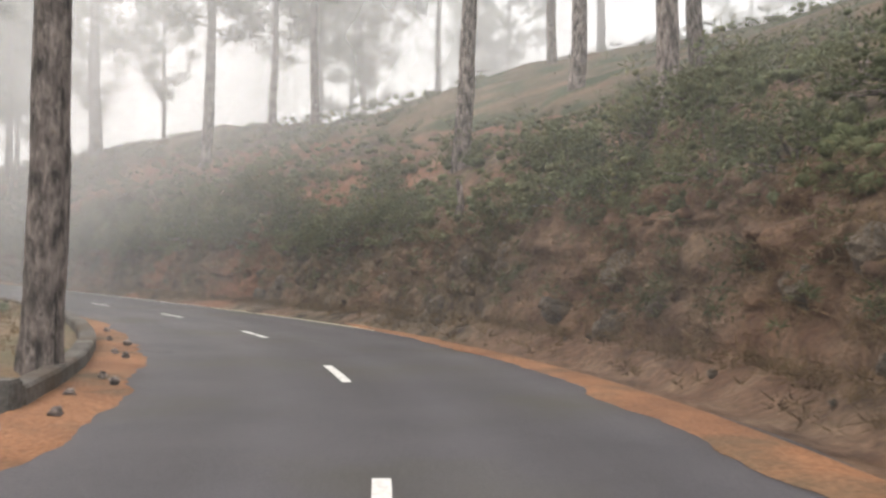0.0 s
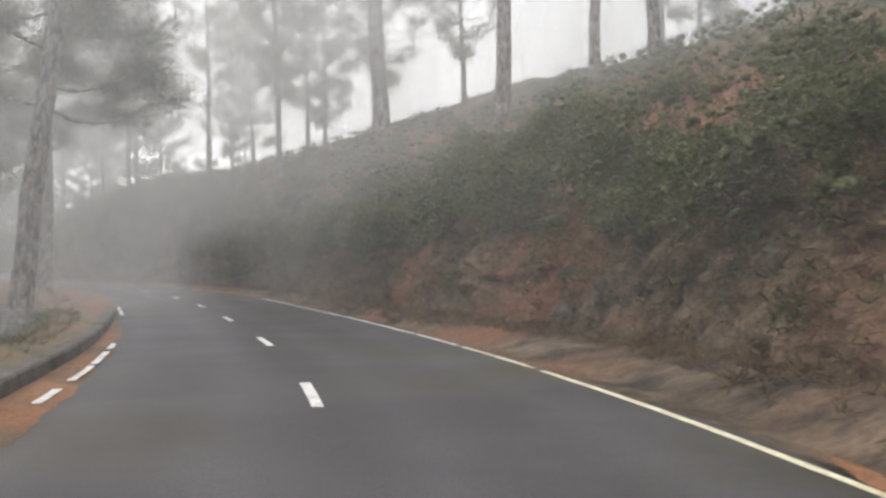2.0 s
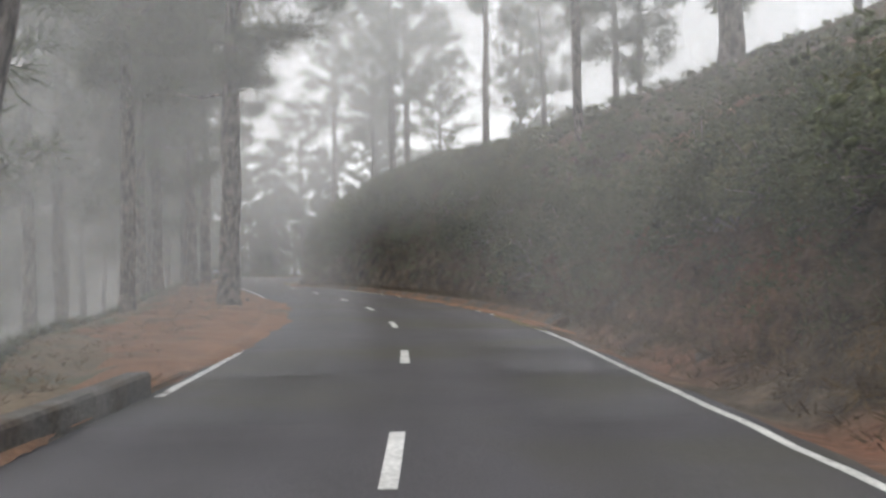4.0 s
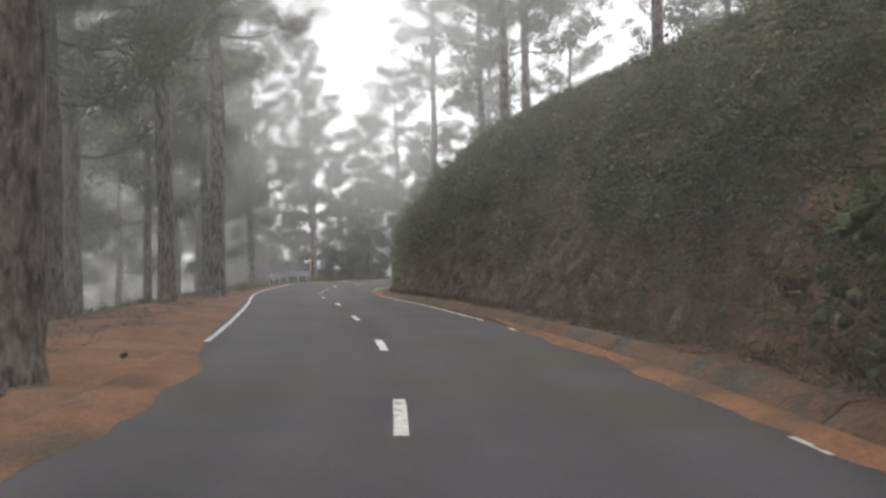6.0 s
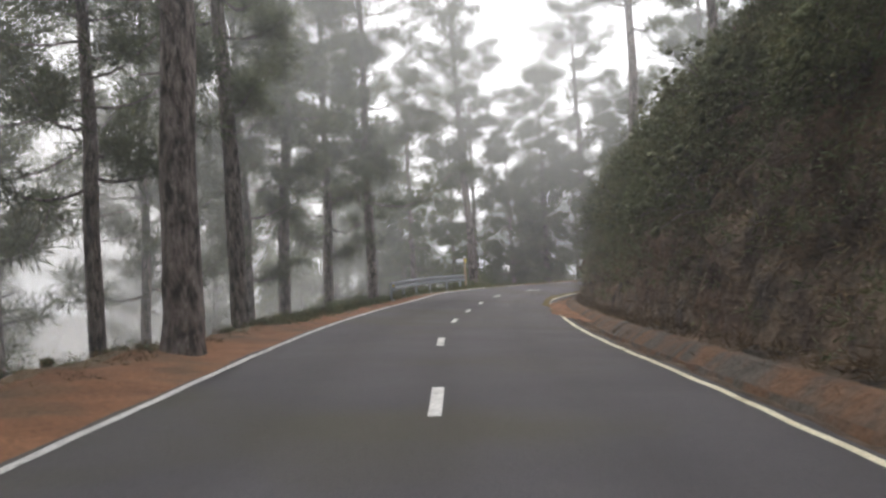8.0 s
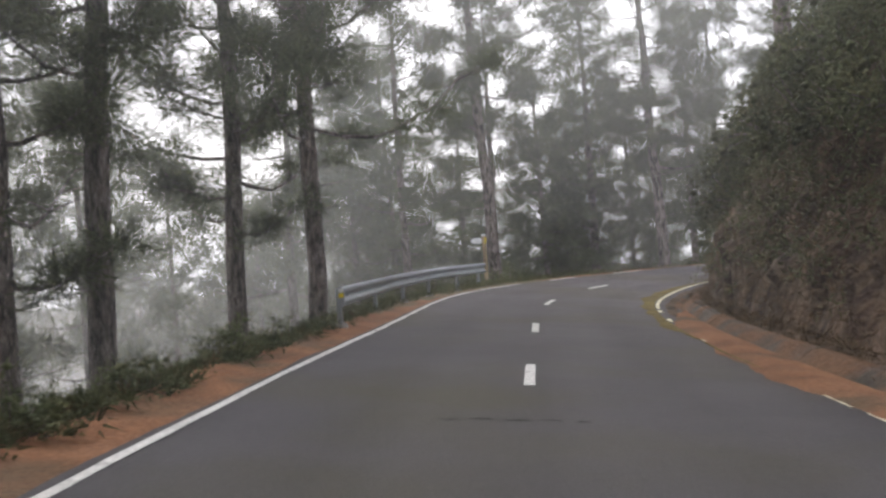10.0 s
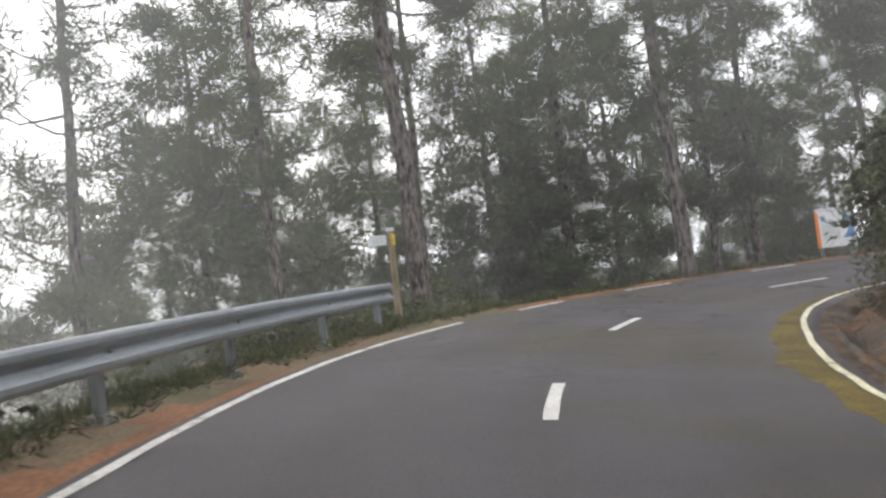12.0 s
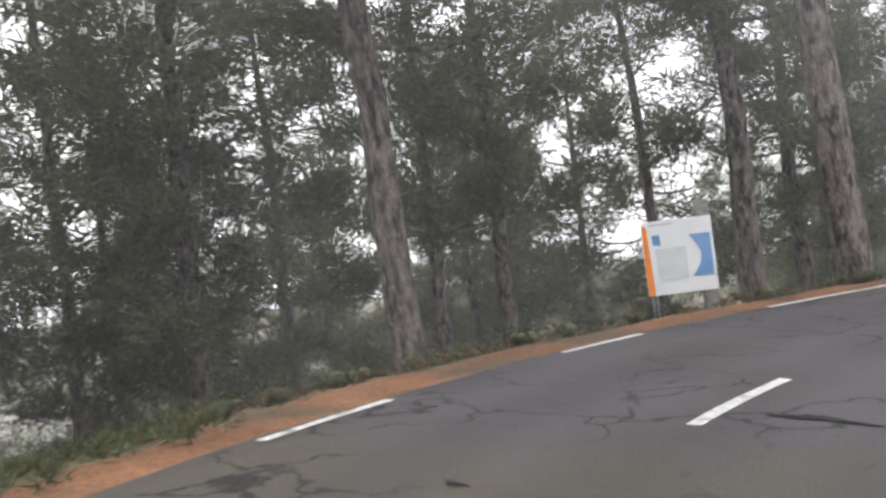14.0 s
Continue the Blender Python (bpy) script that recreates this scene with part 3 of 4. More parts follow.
def pads(centres, radius, g, flat=0.65):
    """The thick inside of each clump: a small uneven mass of packed needles or leaves."""
    n = len(centres)
    turn = g.uniform(0, 6.28, n)
    c, s = np.cos(turn), np.sin(turn)
    b = np.stack([c[:, None] * BALL[:, 0] - s[:, None] * BALL[:, 1], s[:, None] * BALL[:, 0] + c[:, None] * BALL[:, 1], np.tile(BALL[:, 2], (n, 1))], -1)
    b = b * g.uniform(0.6, 1.25, (n, 12, 1)) * [1, 1, flat] * np.asarray(radius)[:, None, None]
    v = (np.asarray(centres)[:, None] + b).reshape(-1, 3)
    return v, (BALL_FACES[None] + 12 * np.arange(n)[:, None, None]).reshape(-1, 3)


def pine(seed, height, base, crown_from, reach, limbs, far=0):
    """Meshes of a tall pine: furrowed trunk, list of limbs, needle crown. far: 1, a sparer one, 2, one for the depth of the forest."""
    lean = (0, 0)
    g = np.random.default_rng(seed)
    z = np.concatenate([[-0.5, 0, 0.25, 0.6, 1.0], np.linspace(1.6, height, int(height / 0.8))])
    t = np.clip(z / height, 0, 1)
    bend = np.cumsum(g.normal(0, 0.035, (len(z), 2)), 0) * 0.6 + np.stack([lean[0] * t * height, lean[1] * t * height], 1)
    bend -= bend[1]
    spine = np.column_stack([bend, z])
    flare = 1 + 0.34 * np.exp(-np.clip(z, 0, None) / 0.35)
    radii = base / 2 * (1 - 0.82 * t ** 1.25) * flare * np.clip(1.2 - 0.2 * flare, 0.8, 1.1)
    trunk = tube(spine, radii, 10, 0.05, seed) if far else tube(spine, radii, 22, 0.085, seed)
    wood, clumps, sizes = [], [], []

    def on_trunk(h):
        return np.array([np.interp(h, z, spine[:, k]) for k in range(3)])

    for k in range(limbs):
        f = (k + g.uniform(0, 1)) / limbs
        h = crown_from + (height - crown_from) * f ** 0.9
        a = k * 2.4 + g.uniform(-0.5, 0.5)
        long = reach * (1.0 - 0.72 * f ** 1.5) * g.uniform(0.55, 1.1)
        if f < 0.15:
            long *= g.uniform(0.5, 0.95)
        rise = 0.05 + 0.5 * f + g.uniform(-0.15, 0.2)
        q = np.linspace(0, 1, 6)
        out = np.stack([np.cos(a) * q * long, np.sin(a) * q * long, (rise * q + 0.25 * q * q - 0.12 * np.sin(q * 3)) * long], 1)
        out += np.cumsum(g.normal(0, 0.05, (6, 3)), 0) * long * 0.25
        line = on_trunk(h) + out
        r0 = base * 0.11 * (1.1 - 0.6 * f)
        bough = [tube(line, r0 * (1 - 0.8 * q), 4 if far else 5)]
        for j in range(4 + int(4 * (1 - f) * g.uniform(0.6, 1.2))):
            u = g.uniform(0.3, 1.0)
            foot = np.array([np.interp(u, q, line[:, c]) for c in range(3)])
            tip = foot + np.array([np.cos(a + g.uniform(-1.3, 1.3)), np.sin(a + g.uniform(-1.3, 1.3)), g.uniform(0.0, 0.6)]) * long * g.uniform(0.16, 0.36)
            if not far:
                bough.append(tube(np.linspace(foot, tip, 3), [r0 * 0.4, r0 * 0.25, r0 * 0.12], 3))
            clumps.append(tip)
            sizes.append(g.uniform(0.45, 0.8) * (0.75 + 0.1 * reach))
            if not far or j % 2:
                clumps.append(foot * 0.4 + tip * 0.6 + g.normal(0, 0.22, 3))
                sizes.append(g.uniform(0.35, 0.6) * (0.75 + 0.1 * reach))
        wood.append(joined(bough))
    for k in range(5):
        h = crown_from * g.uniform(0.45, 1.0)
        a = g.uniform(0, 6.28)
        q = np.linspace(0, 1, 4)
        l = g.uniform(0.25, 1.3)
        wood.append(tube(on_trunk(h) + np.stack([np.cos(a) * q * l, np.sin(a) * q * l, 0.15 * q * l], 1), base * 0.045 * (1 - 0.7 * q), 4))
    clumps, sizes = np.array(clumps), np.array(sizes)
    blades, length, width = ((130, 0.36, 0.0098), (62, 0.48, 0.018), (28, 0.54, 0.038))[far]
    needles = tufts(clumps, sizes * (1.3, 1.4, 1.5)[far], blades, length, width, g, 0.3, 0.05)
    boughs = [joined(wood)] if far else wood
    return mesh_from("trunk", *trunk, BARK, True), [mesh_from("limb", *w, BARK, True) for w in boughs], mesh_from("crown", *needles, NEEDLES)


SHAPES = [(11, 19, 0.46, 5.6, 3.6, 34), (12, 18, 0.46, 4.8, 3.7, 36), (13, 20, 0.5, 7.6, 3.6, 32), (14, 15.5, 0.42, 3.6, 3.5, 38), (15, 13.5, 0.38, 2.8, 3.2, 38), (16, 17, 0.44, 4.4, 3.9, 36),
          (17, 17.5, 0.44, 3.4, 3.7, 42), (18, 19, 0.42, 4.2, 4.3, 42)]
masters = {}


def plant(kind, s, d, dia=0.46, turn=0.0, tilt=(0, 0), label="", stretch=1.0, sink=0.1, xy=None, far=0):
    """A pine with its foot at s, d (or at world x, y); tilt: degrees that it leans along x and y."""
    x, y, z = stand(s, d, -sink)
    if xy:
        x, y = xy
    k = dia / SHAPES[kind][2]
    m = pose(x, y, z, tilt[0], tilt[1], turn)
    if (kind, far) not in masters:
        trunk, limbs, crown_mesh = pine(*SHAPES[kind], far=far)
        root = thing("pine_tree", label, "tree", "pines of the forest", m)
        part("trunk", trunk, root, "furrowed grey-brown bark")
        for limb in limbs:
            ob = part("limb", limb, root)
            if far:
                tagged(ob, kind="stuff")
        part("crown", crown_mesh, root, "dense clumps of dark green needles")
        masters[kind, far] = root
    else:
        root = copy_thing(masters[kind, far], m)
        root["label"] = label
    root.scale = (k, k, stretch * (0.5 + 0.5 * k))
    return root

# ---- the pines that stand beside the road ----
ROADSIDE = [
    # kind, s, d, diameter, turn, tilt east-west (degrees about y), label
    (0, 11.9, -3.4, 0.44, 10, 0.0, "tall bare pine trunk rising behind the kerb wall"),
    (1, 46.8, -5.25, 0.6, 80, -11.0, "leaning pine with a hollow charred foot"),
    (1, 67.4, -4.15, 0.62, 200, 1.5, "thick straight pine on the orange verge"),
    (0, 64.2, -6.6, 0.42, 30, 0.0, ""), (5, 74.0, -10.7, 0.5, 60, 0.0, ""), (1, 79.7, -10.2, 0.5, 110, 0.0, ""), (0, 77.4, -7.2, 0.4, 140, 0.0, ""),
    (2, 86.7, -4.85, 0.46, 300, 0.0, "pine with a blackened foot on the orange verge"), (1, 88.7, -7.6, 0.5, 33, 0.0, ""), (5, 79.6, -6.6, 0.46, 20, 0.0, ""),
    (5, 98.3, -6.5, 0.36, 250, 0.0, ""), (2, 93.8, -3.7, 0.56, 120, -1.5, "thick pine close to the white edge line"), (0, 101.8, -4.6, 0.4, 10, 1.0, ""),
    (5, 106.5, -13.8, 0.42, 12, 0.0, ""), (6, 114.8, -7.7, 0.42, 55, 0.0, "pine leaning out over the misty valley"),
    (0, 116.2, -7.0, 0.46, 190, 4.0, "slender leaning pine below the road edge"), (6, 122.4, -6.8, 0.46, 20, -2.0, "bushy pine below the guard rail"),
    (7, 122.2, -4.9, 0.42, 290, 0.5, "dark pine trunk behind the guard rail"),
    (2, 138.8, -9.25, 0.54, 160, -3.7, "pale pine trunk beside the signpost"), (5, 143.85, -7.3, 0.5, 40, 1.5, "leaning pine on the outside of the bend"),
    (6, 143.6, -16.9, 0.4, 5, 0.0, ""), (5, 137.8, -12.8, 0.42, 25, 0.0, ""), (6, 141.3, -14.5, 0.42, 205, 0.0, ""), (3, 138.6, -18.0, 0.42, 300, 0.0, ""), (6, 142.6, -21.5, 0.44, 80, 0.0, ""), (4, 146.1, -25.0, 0.38, 95, 0.0, ""), (6, 139.7, -24.7, 0.4, 45, 0.0, ""), (3, 140.7, -24.1, 0.4, 185, 0.0, ""), (3, 146.9, -12.0, 0.38, 170, 0.0, ""), (5, 147.6, -11.3, 0.38, 240, 0.0, ""),
    (4, 144.7, -20.0, 0.45, 15, 0.0, ""), (3, 145.0, -16.7, 0.4, 75, 0.0, ""), (3, 146.5, -17.7, 0.42, 130, 0.0, ""), (4, 149.6, -18.5, 0.38, 200, 0.0, ""),
    (3, 151.0, -20.6, 0.38, 260, 0.0, ""), (5, 151.9, -19.2, 0.38, 320, 0.0, ""), (5, 149.6, -7.4, 0.48, 350, -1.0, ""), (5, 154.2, -13.4, 0.5, 35, 0.0, ""),
    (1, 149.5, -4.9, 0.6, 85, 0.0, "stout pine at the edge of the bend"), (3, 159.5, -20.5, 0.36, 145, 0.0, ""), (3, 155.5, -9.5, 0.4, 70, 0.0, ""), (6, 158.5, -12.5, 0.42, 190, 0.0, ""), (3, 161.5, -8.5, 0.4, 260, 0.0, ""), (4, 156.5, -16.5, 0.4, 15, 0.0, ""), (6, 164.0, -13.0, 0.4, 120, 0.0, ""),
    (4, 140.2, -36.0, 0.5, 60, 0.0, ""), (5, 139.5, -30.4, 0.46, 160, 0.0, ""), (4, 143.6, -37.8, 0.42, 230, 0.0, ""),
    # above the bank
    (0, 27.0, 7.5, 0.5, 0, -1.5, "pine standing at the top of the cut bank"), (0, 32.2, 16.0, 0.62, 60, 0.0, "pine standing at the top of the cut bank"),
    (2, 19.3, 8.2, 0.48, 120, -1.0, "pine with flaking bark above the cut bank"), (0, 23.6, 12.6, 0.46, 220, -3.0, ""),
    (0, 54.2, 11.4, 0.62, 20, -1.0, "thick pine on the misty slope"), (1, 70.2, 13.1, 0.85, 75, 0.0, "very thick pine on the misty slope"), (0, 52.5, 16.9, 0.5, 135, -2.0, ""),
    (5, 60.2, 23.0, 0.55, 190, 0.0, ""), (1, 57.7, 17.7, 0.5, 250, 0.0, ""), (0, 71.7, 19.3, 0.36, 310, 0.0, ""), (2, 86.5, 9.5, 0.36, 15, 0.0, ""),
    (0, 85.2, 16.0, 0.42, 65, 0.0, ""), (1, 84.3, 17.0, 0.36, 115, 0.0, ""), (0, 40.5, 22.5, 0.5, 165, 0.0, ""), (2, 52.1, 25.0, 0.4, 215, 0.0, ""),
    (0, 69.8, 7.4, 0.32, 265, -1.0, ""), (1, 73.0, 8.6, 0.24, 315, 0.0, ""), (5, 98.4, 7.6, 0.4, 345, 0.0, ""), (5, 119.3, 9.4, 0.42, 25, 0.0, ""), (2, 130.3, 5.7, 0.5, 95, -2.0, "pine leaning over the end of the bank"),
]
for kind, s, d, dia, turn, lean, label in ROADSIDE:
    plant(kind, s, d, dia, turn, (0, -lean), label or ("tall bare-trunked pine fading into the mist" if d > 0 else "pine on the falling slope below the road"), far=2 if d > 9 or (d < -16 and s < 134) or d < -25 else 0 if label and d < 0 or -8.5 < d < 0 and 100 < s < 150 else 1)

# the rest of the forest, thinner on the hill, dense in the valley
taken = [place(t[1], t[2]) for t in ROADSIDE]


def forest(count, s_range, d_range, kinds, gap, label, seed, far=2):
    g = np.random.default_rng(seed)
    left = count
    for _ in range(count * 30):
        if not left:
            break
        s, d = g.uniform(*s_range), g.uniform(*d_range)
        x, y = place(s, d)
        near_s, near_d = beside(x, y)
        if abs(near_d[0]) < min(abs(d_range[0]), abs(d_range[1])) or min((x - a) ** 2 + (y - b) ** 2 for a, b in taken) < gap ** 2:
            continue
        taken.append((x, y))
        left -= 1
        plant(int(g.choice(kinds)), float(near_s[0]), float(near_d[0]), g.uniform(0.34, 0.52), g.uniform(0, 360), (g.uniform(-2, 2), g.uniform(-2, 2)), label, g.uniform(0.85, 1.15), 0.3, (float(x), float(y)), 1 if -17 < near_d[0] < 0 else far)


forest(12, (-5, 75), (22, 44), [1, 0, 0, 2], 5.5, "distant pine on the hill, pale in the mist", 1)
forest(5, (76, 130), (9, 22), [1, 5, 0], 6, "pine above the overgrown bank", 2)
forest(17, (10, 75), (-40, -9), [1, 5, 0, 5], 5, "pine on the misty slope below the road", 3)
forest(7, (86, 116), (-20, -9), [1, 5, 5, 3], 3.6, "pine in the misty valley", 6)
forest(20, (75, 116), (-42, -12), [1, 5, 3, 4], 4.4, "pine in the misty valley", 4)
forest(9, (114, 138), (-40, -14), [1, 5, 3, 4], 5, "pale pine deep in the misty valley", 7)
forest(3, (136, 160), (-22, -13), [6, 5, 3, 6], 3.4, "green pine beyond the bend", 8, 1)
forest(23, (134, 172), (-44, -16), [3, 6, 5, 3], 4.2, "green pine beyond the bend", 5, 1)

# the hollow charred foot of the leaning pine
hollow = tube([(-0.52, 0.14, -1.3), (-0.46, 0.12, -0.85), (-0.32, 0.08, -0.4), (-0.12, 0.03, -0.05), (-0.04, 0.02, 0.25), (0, 0, 0.5)], [0.3, 0.36, 0.42, 0.44, 0.38, 0.27], 16, 0.16, 9)
leaning = next(o for o in bpy.data.objects if "hollow charred foot" in o.get("label", ""))
part("charred_foot", mesh_from("charred_foot", hollow[0], hollow[1], CHAR), leaning, "swollen grey and black burnt foot")

# ---- shrubs, undergrowth, dry grass ----
def shrub_mesh(seed, wide_by, tall, clumps, blades, leaf, leaf_width):
    g = np.random.default_rng(seed)
    a, r = g.uniform(0, 6.28, clumps), np.sqrt(g.uniform(0, 1, clumps))
    c = np.stack([np.cos(a) * r * wide_by, np.sin(a) * r * wide_by, tall * (1 - 0.75 * r ** 2) * g.uniform(0.25, 1.0, clumps)], 1)
    r = g.uniform(0.16, 0.36, clumps) * (0.6 + wide_by * 0.5)
    leaves = joined([tufts(c, r, blades, leaf, leaf_width, g, 0.5, 0.3), pads(c, r * 0.22, g, 0.8)])
    stems = joined([tube(np.array([[0, 0, -0.1], p * [0.45, 0.45, 0.5], p]), [0.02, 0.014, 0.006], 3) for p in c[::3]])
    return mesh_from("stem", *stems, BARK), mesh_from("foliage", *leaves, LEAVES, True)


SHRUBS = [shrub_mesh(31, 0.75, 0.95, 34, 26, 0.12, 0.012), shrub_mesh(32, 0.55, 1.15, 30, 26, 0.125, 0.012), shrub_mesh(33, 0.95, 0.8, 40, 24, 0.12, 0.012)]
shrub_masters = {}


def shrub(kind, s, d, size, turn, label, sink=0.05, tip=0.0, out=0.0):
    x, y, z = stand(s, d, -sink)
    x, y = (float(v) for v in place(s, d - out))
    m = pose(x, y, z, 0, 0, math.degrees(float(np.interp(s, SS, YAW)))) @ pose(0, 0, 0, 0, -tip, 0) @ pose(0, 0, 0, 0, 0, turn)
    if kind not in shrub_masters:
        root = thing("shrub", label, "shrub", "shrubs of the bank", m)
        part("stem", SHRUBS[kind][0], root)
        part("foliage", SHRUBS[kind][1], root, "small dark green leaves")
        shrub_masters[kind] = root
    else:
        root = copy_thing(shrub_masters[kind], m)
        root["label"] = label
    root.scale = (size,) * 3
    return root


g = np.random.default_rng(41)
for _ in range(260):
    s = g.uniform(0, 138)
    t, run = float(toe(s)), float(run_of(s))
    lush = s > 58
    if lush:
        d = t + run * g.uniform(0.3, 1.0) + max(0, g.normal(0.1, 0.7))
    else:
        d = t + run * g.uniform(0.85, 1.1) + abs(g.normal(0, 1.4))
    shrub(int(g.integers(3)), s, d, g.uniform(0.7, 1.5) * (0.7 if lush and d > t + 0.8 * run else 1), g.uniform(0, 360), "dense green shrub hanging over the bank" if lush else "green shrub at the top of the cut bank", 0.1, 38 if d < t + run else 12, 0.3 if d < t + run else 0.0)
for _ in range(34):
    s = g.uniform(24, 62)
    t, run = float(toe(s)), float(run_of(s))
    shrub(int(g.integers(3)), s, t + run * g.uniform(0.85, 1.3), g.uniform(0.6, 1.2), g.uniform(0, 360), "green shrub hanging down over the fresh red cut", 0.1, 35, 0.2)
# by the guard rail, the board and the valley edge
for s, d, size in [(113.5, -3.75, 0.5), (116.3, -4.0, 0.55), (118.0, -4.3, 0.6), (119.5, -4.2, 0.45), (121.5, -4.4, 0.55), (123.0, -4.6, 0.5), (125.0, -4.6, 0.55), (127.0, -4.8, 0.6), (129.0, -5.0, 0.55), (112.0, -3.5, 0.55), (109.0, -3.5, 0.4), (106.8, -3.6, 0.5), (130.5, -5.1, 0.85), (132.0, -5.2, 0.85),
                   (133.4, -5.5, 0.85), (134.3, -5.6, 0.85), (135.2, -5.5, 0.85), (136.0, -5.3, 0.85), (136.8, -5.6, 0.85), (137.8, -5.8, 0.5), (110.5, -3.9, 0.5), (108.2, -4.3, 0.55), (105.0, -4.2, 0.5), (102.0, -4.9, 0.55), (99.0, -5.2, 0.5), (96.0, -5.6, 0.5)]:
    shrub(int(g.integers(3)), s, d, size * 1.25, g.uniform(0, 360), "low green bush on the edge of the verge")


def scattered(name, count, pick, radius, blades, length, width, material, label, category, seed, up=0.5, core=0.0, out=0.0):
    """Small plants that nobody could count, in one mesh."""
    g = np.random.default_rng(seed)
    s, d = pick(g, count)
    x, y = place(s, d - out * g.uniform(0, 1, len(d)))
    c = np.stack([x, y, land(s, d) + radius * 0.3], 1)
    r = radius * g.uniform(0.5, 1.4, len(c))
    v, f = tufts(c, r, blades, length, width, g, up)
    if core:
        v, f = joined([(v, f), pads(c, r * core, g, 0.7)])
    ob = new(name, mesh_from(name, v, f, material, bool(core)))
    return tagged(ob, label, category, kind="stuff")


def on_hill(g, n):
    s = g.uniform(-4, 134, n)
    lo = toe(s) + run_of(s) - 0.2
    return s, lo + (np.maximum(crest(s) + 3, 13) - lo) * g.uniform(0, 1, n) ** 1.9


def on_face(g, n):
    s = g.uniform(-2, 138, n)
    return s, toe(s) - 0.15 + (0.2 + run_of(s)) * g.uniform(0, 1, n)


def on_lush_face(g, n):
    s = g.uniform(56, 138, n)
    return s, toe(s) + run_of(s) * g.uniform(0.0, 1.0, n) ** 0.6


def on_bare_face(g, n):
    s = g.uniform(-2, 60, n) + g.normal(0, 0.4, n)
    s = np.round(s / 1.7) * 1.7 * 0.6 + s * 0.4
    return s, toe(s) + run_of(s) * g.uniform(0.1, 1.1, n)


def on_rail_verge(g, n):
    s = g.uniform(100, 139, n)
    return s, edge_left(s) - 0.55 - 1.6 * g.uniform(0, 1, n) ** 0.7


def at_toe(g, n):
    s = g.uniform(-2, 138, n)
    return s, toe(s) - 0.1 - 0.7 * g.uniform(0, 1, n) ** 1.5


def on_verge(g, n):
    s = g.uniform(8, 150, n)
    return s, edge_left(s) - 0.7 - np.maximum(verge(s), 0.7) * g.uniform(0.15, 1.3, n)


def below_verge(g, n):
    s = g.uniform(20, 160, n)
    return s, edge_left(s) - 0.3 - np.maximum(verge(s), 0.6) - 5.5 * g.uniform(0, 1, n) ** 1.5


scattered("undergrowth", 7000, on_hill, 0.42, 28, 0.15, 0.014, LEAVES, "green undergrowth covering the slope above the bank", "undergrowth", 51, core=0.34)
scattered("bank_greenery", 4200, on_lush_face, 0.4, 26, 0.14, 0.013, LEAVES, "green creepers and heather covering the bank", "undergrowth", 52, 0.1, 0.0, 0.6)
scattered("face_plants", 700, on_bare_face, 0.26, 30, 0.13, 0.012, LEAVES, "olive tufts and creepers rooted in the bare bank", "undergrowth", 57, 0.2, 0.0, 0.25)
scattered("verge_greens", 2200, on_rail_verge, 0.16, 22, 0.15, 0.009, LEAVES, "low green weeds along the guard rail and the verge", "undergrowth", 58, 0.7)
scattered("dry_stems", 7000, on_face, 0.24, 12, 0.22, 0.006, STRAW, "dry brown stems and roots hanging down the bank", "dry grass", 53, -0.35, 0.0, 0.4)
scattered("toe_grass", 1500, at_toe, 0.14, 12, 0.2, 0.007, STRAW, "thin dry grass along the foot of the bank", "dry grass", 54, 0.8)
scattered("verge_grass", 2600, on_verge, 0.12, 10, 0.13, 0.006, STRAW, "thin dry grass and needles on the verge", "dry grass", 55, 0.7)
scattered("valley_undergrowth", 1600, below_verge, 0.36, 28, 0.11, 0.011, LEAVES, "green undergrowth on the slope below the road", "undergrowth", 56, core=0.34)

# ---- walls, gutter, rail, signs, stones ----
def extrude_along(name, s_values, profile, material, base_of, smooth=False):
    """A closed profile of (d, z) points carried along the road; base_of(s) gives its own d and z there."""
    rows = []
    for s in s_values:
        d0, z0 = base_of(s)
        d = np.array([p[0] for p in profile]) + d0
        x, y = place(np.full(len(d), s), d)
        rows.append(np.stack([x, y, np.array([p[1] for p in profile]) + z0], 1))
    n, m = len(rows), len(profile)
    faces = [(i * m + j, i * m + (j + 1) % m, (i + 1) * m + (j + 1) % m, (i + 1) * m + j) for i in range(n - 1) for j in range(m)]
    faces += [tuple(range(m))[::-1], tuple((n - 1) * m + j for j in range(m))]
    return mesh_from(name, np.concatenate(rows), faces, material, smooth)


def wall_base(s):
    return float(edge_left(s)) - float(knots(s, (30, 0.36), (46, 0.14))) + 0.02 * noise.noise(Vector((s, 0, 7))), float(road_level(s, -3.0)) + 0.015 * noise.noise(Vector((s * 1.3, 2, 7)))


kerb = thing("kerb_wall", "low weathered concrete kerb wall edging the inner verge", "wall")
PROFILE = [(0.0, -0.3), (0.0, 0.19), (-0.03, 0.22), (-0.22, 0.22), (-0.25, 0.19), (-0.25, -0.3)]
cuts = [9.6, 14.0, 18.6, 23.0, 27.7, 32.2, 36.9, 41.4, 46.3]
for a, b in zip(cuts, cuts[1:]):
    part("wall_block", extrude_along("wall_block", np.linspace(a + 0.012, b - 0.012, 9), PROFILE, CONCRETE, wall_base), kerb)
bm = bmesh.new()
end = stand(9.5, -3.9)
box(bm, (end.x, end.y, float(road_level(9.5, -3.0))), (1.55, 0.25, 0.6), Matrix.Rotation(float(np.interp(9.5, SS, YAW)) - 0.15, 4, "Z"), 0.02)
part("wall_return", mesh_of("wall_return", bm, CONCRETE), kerb)


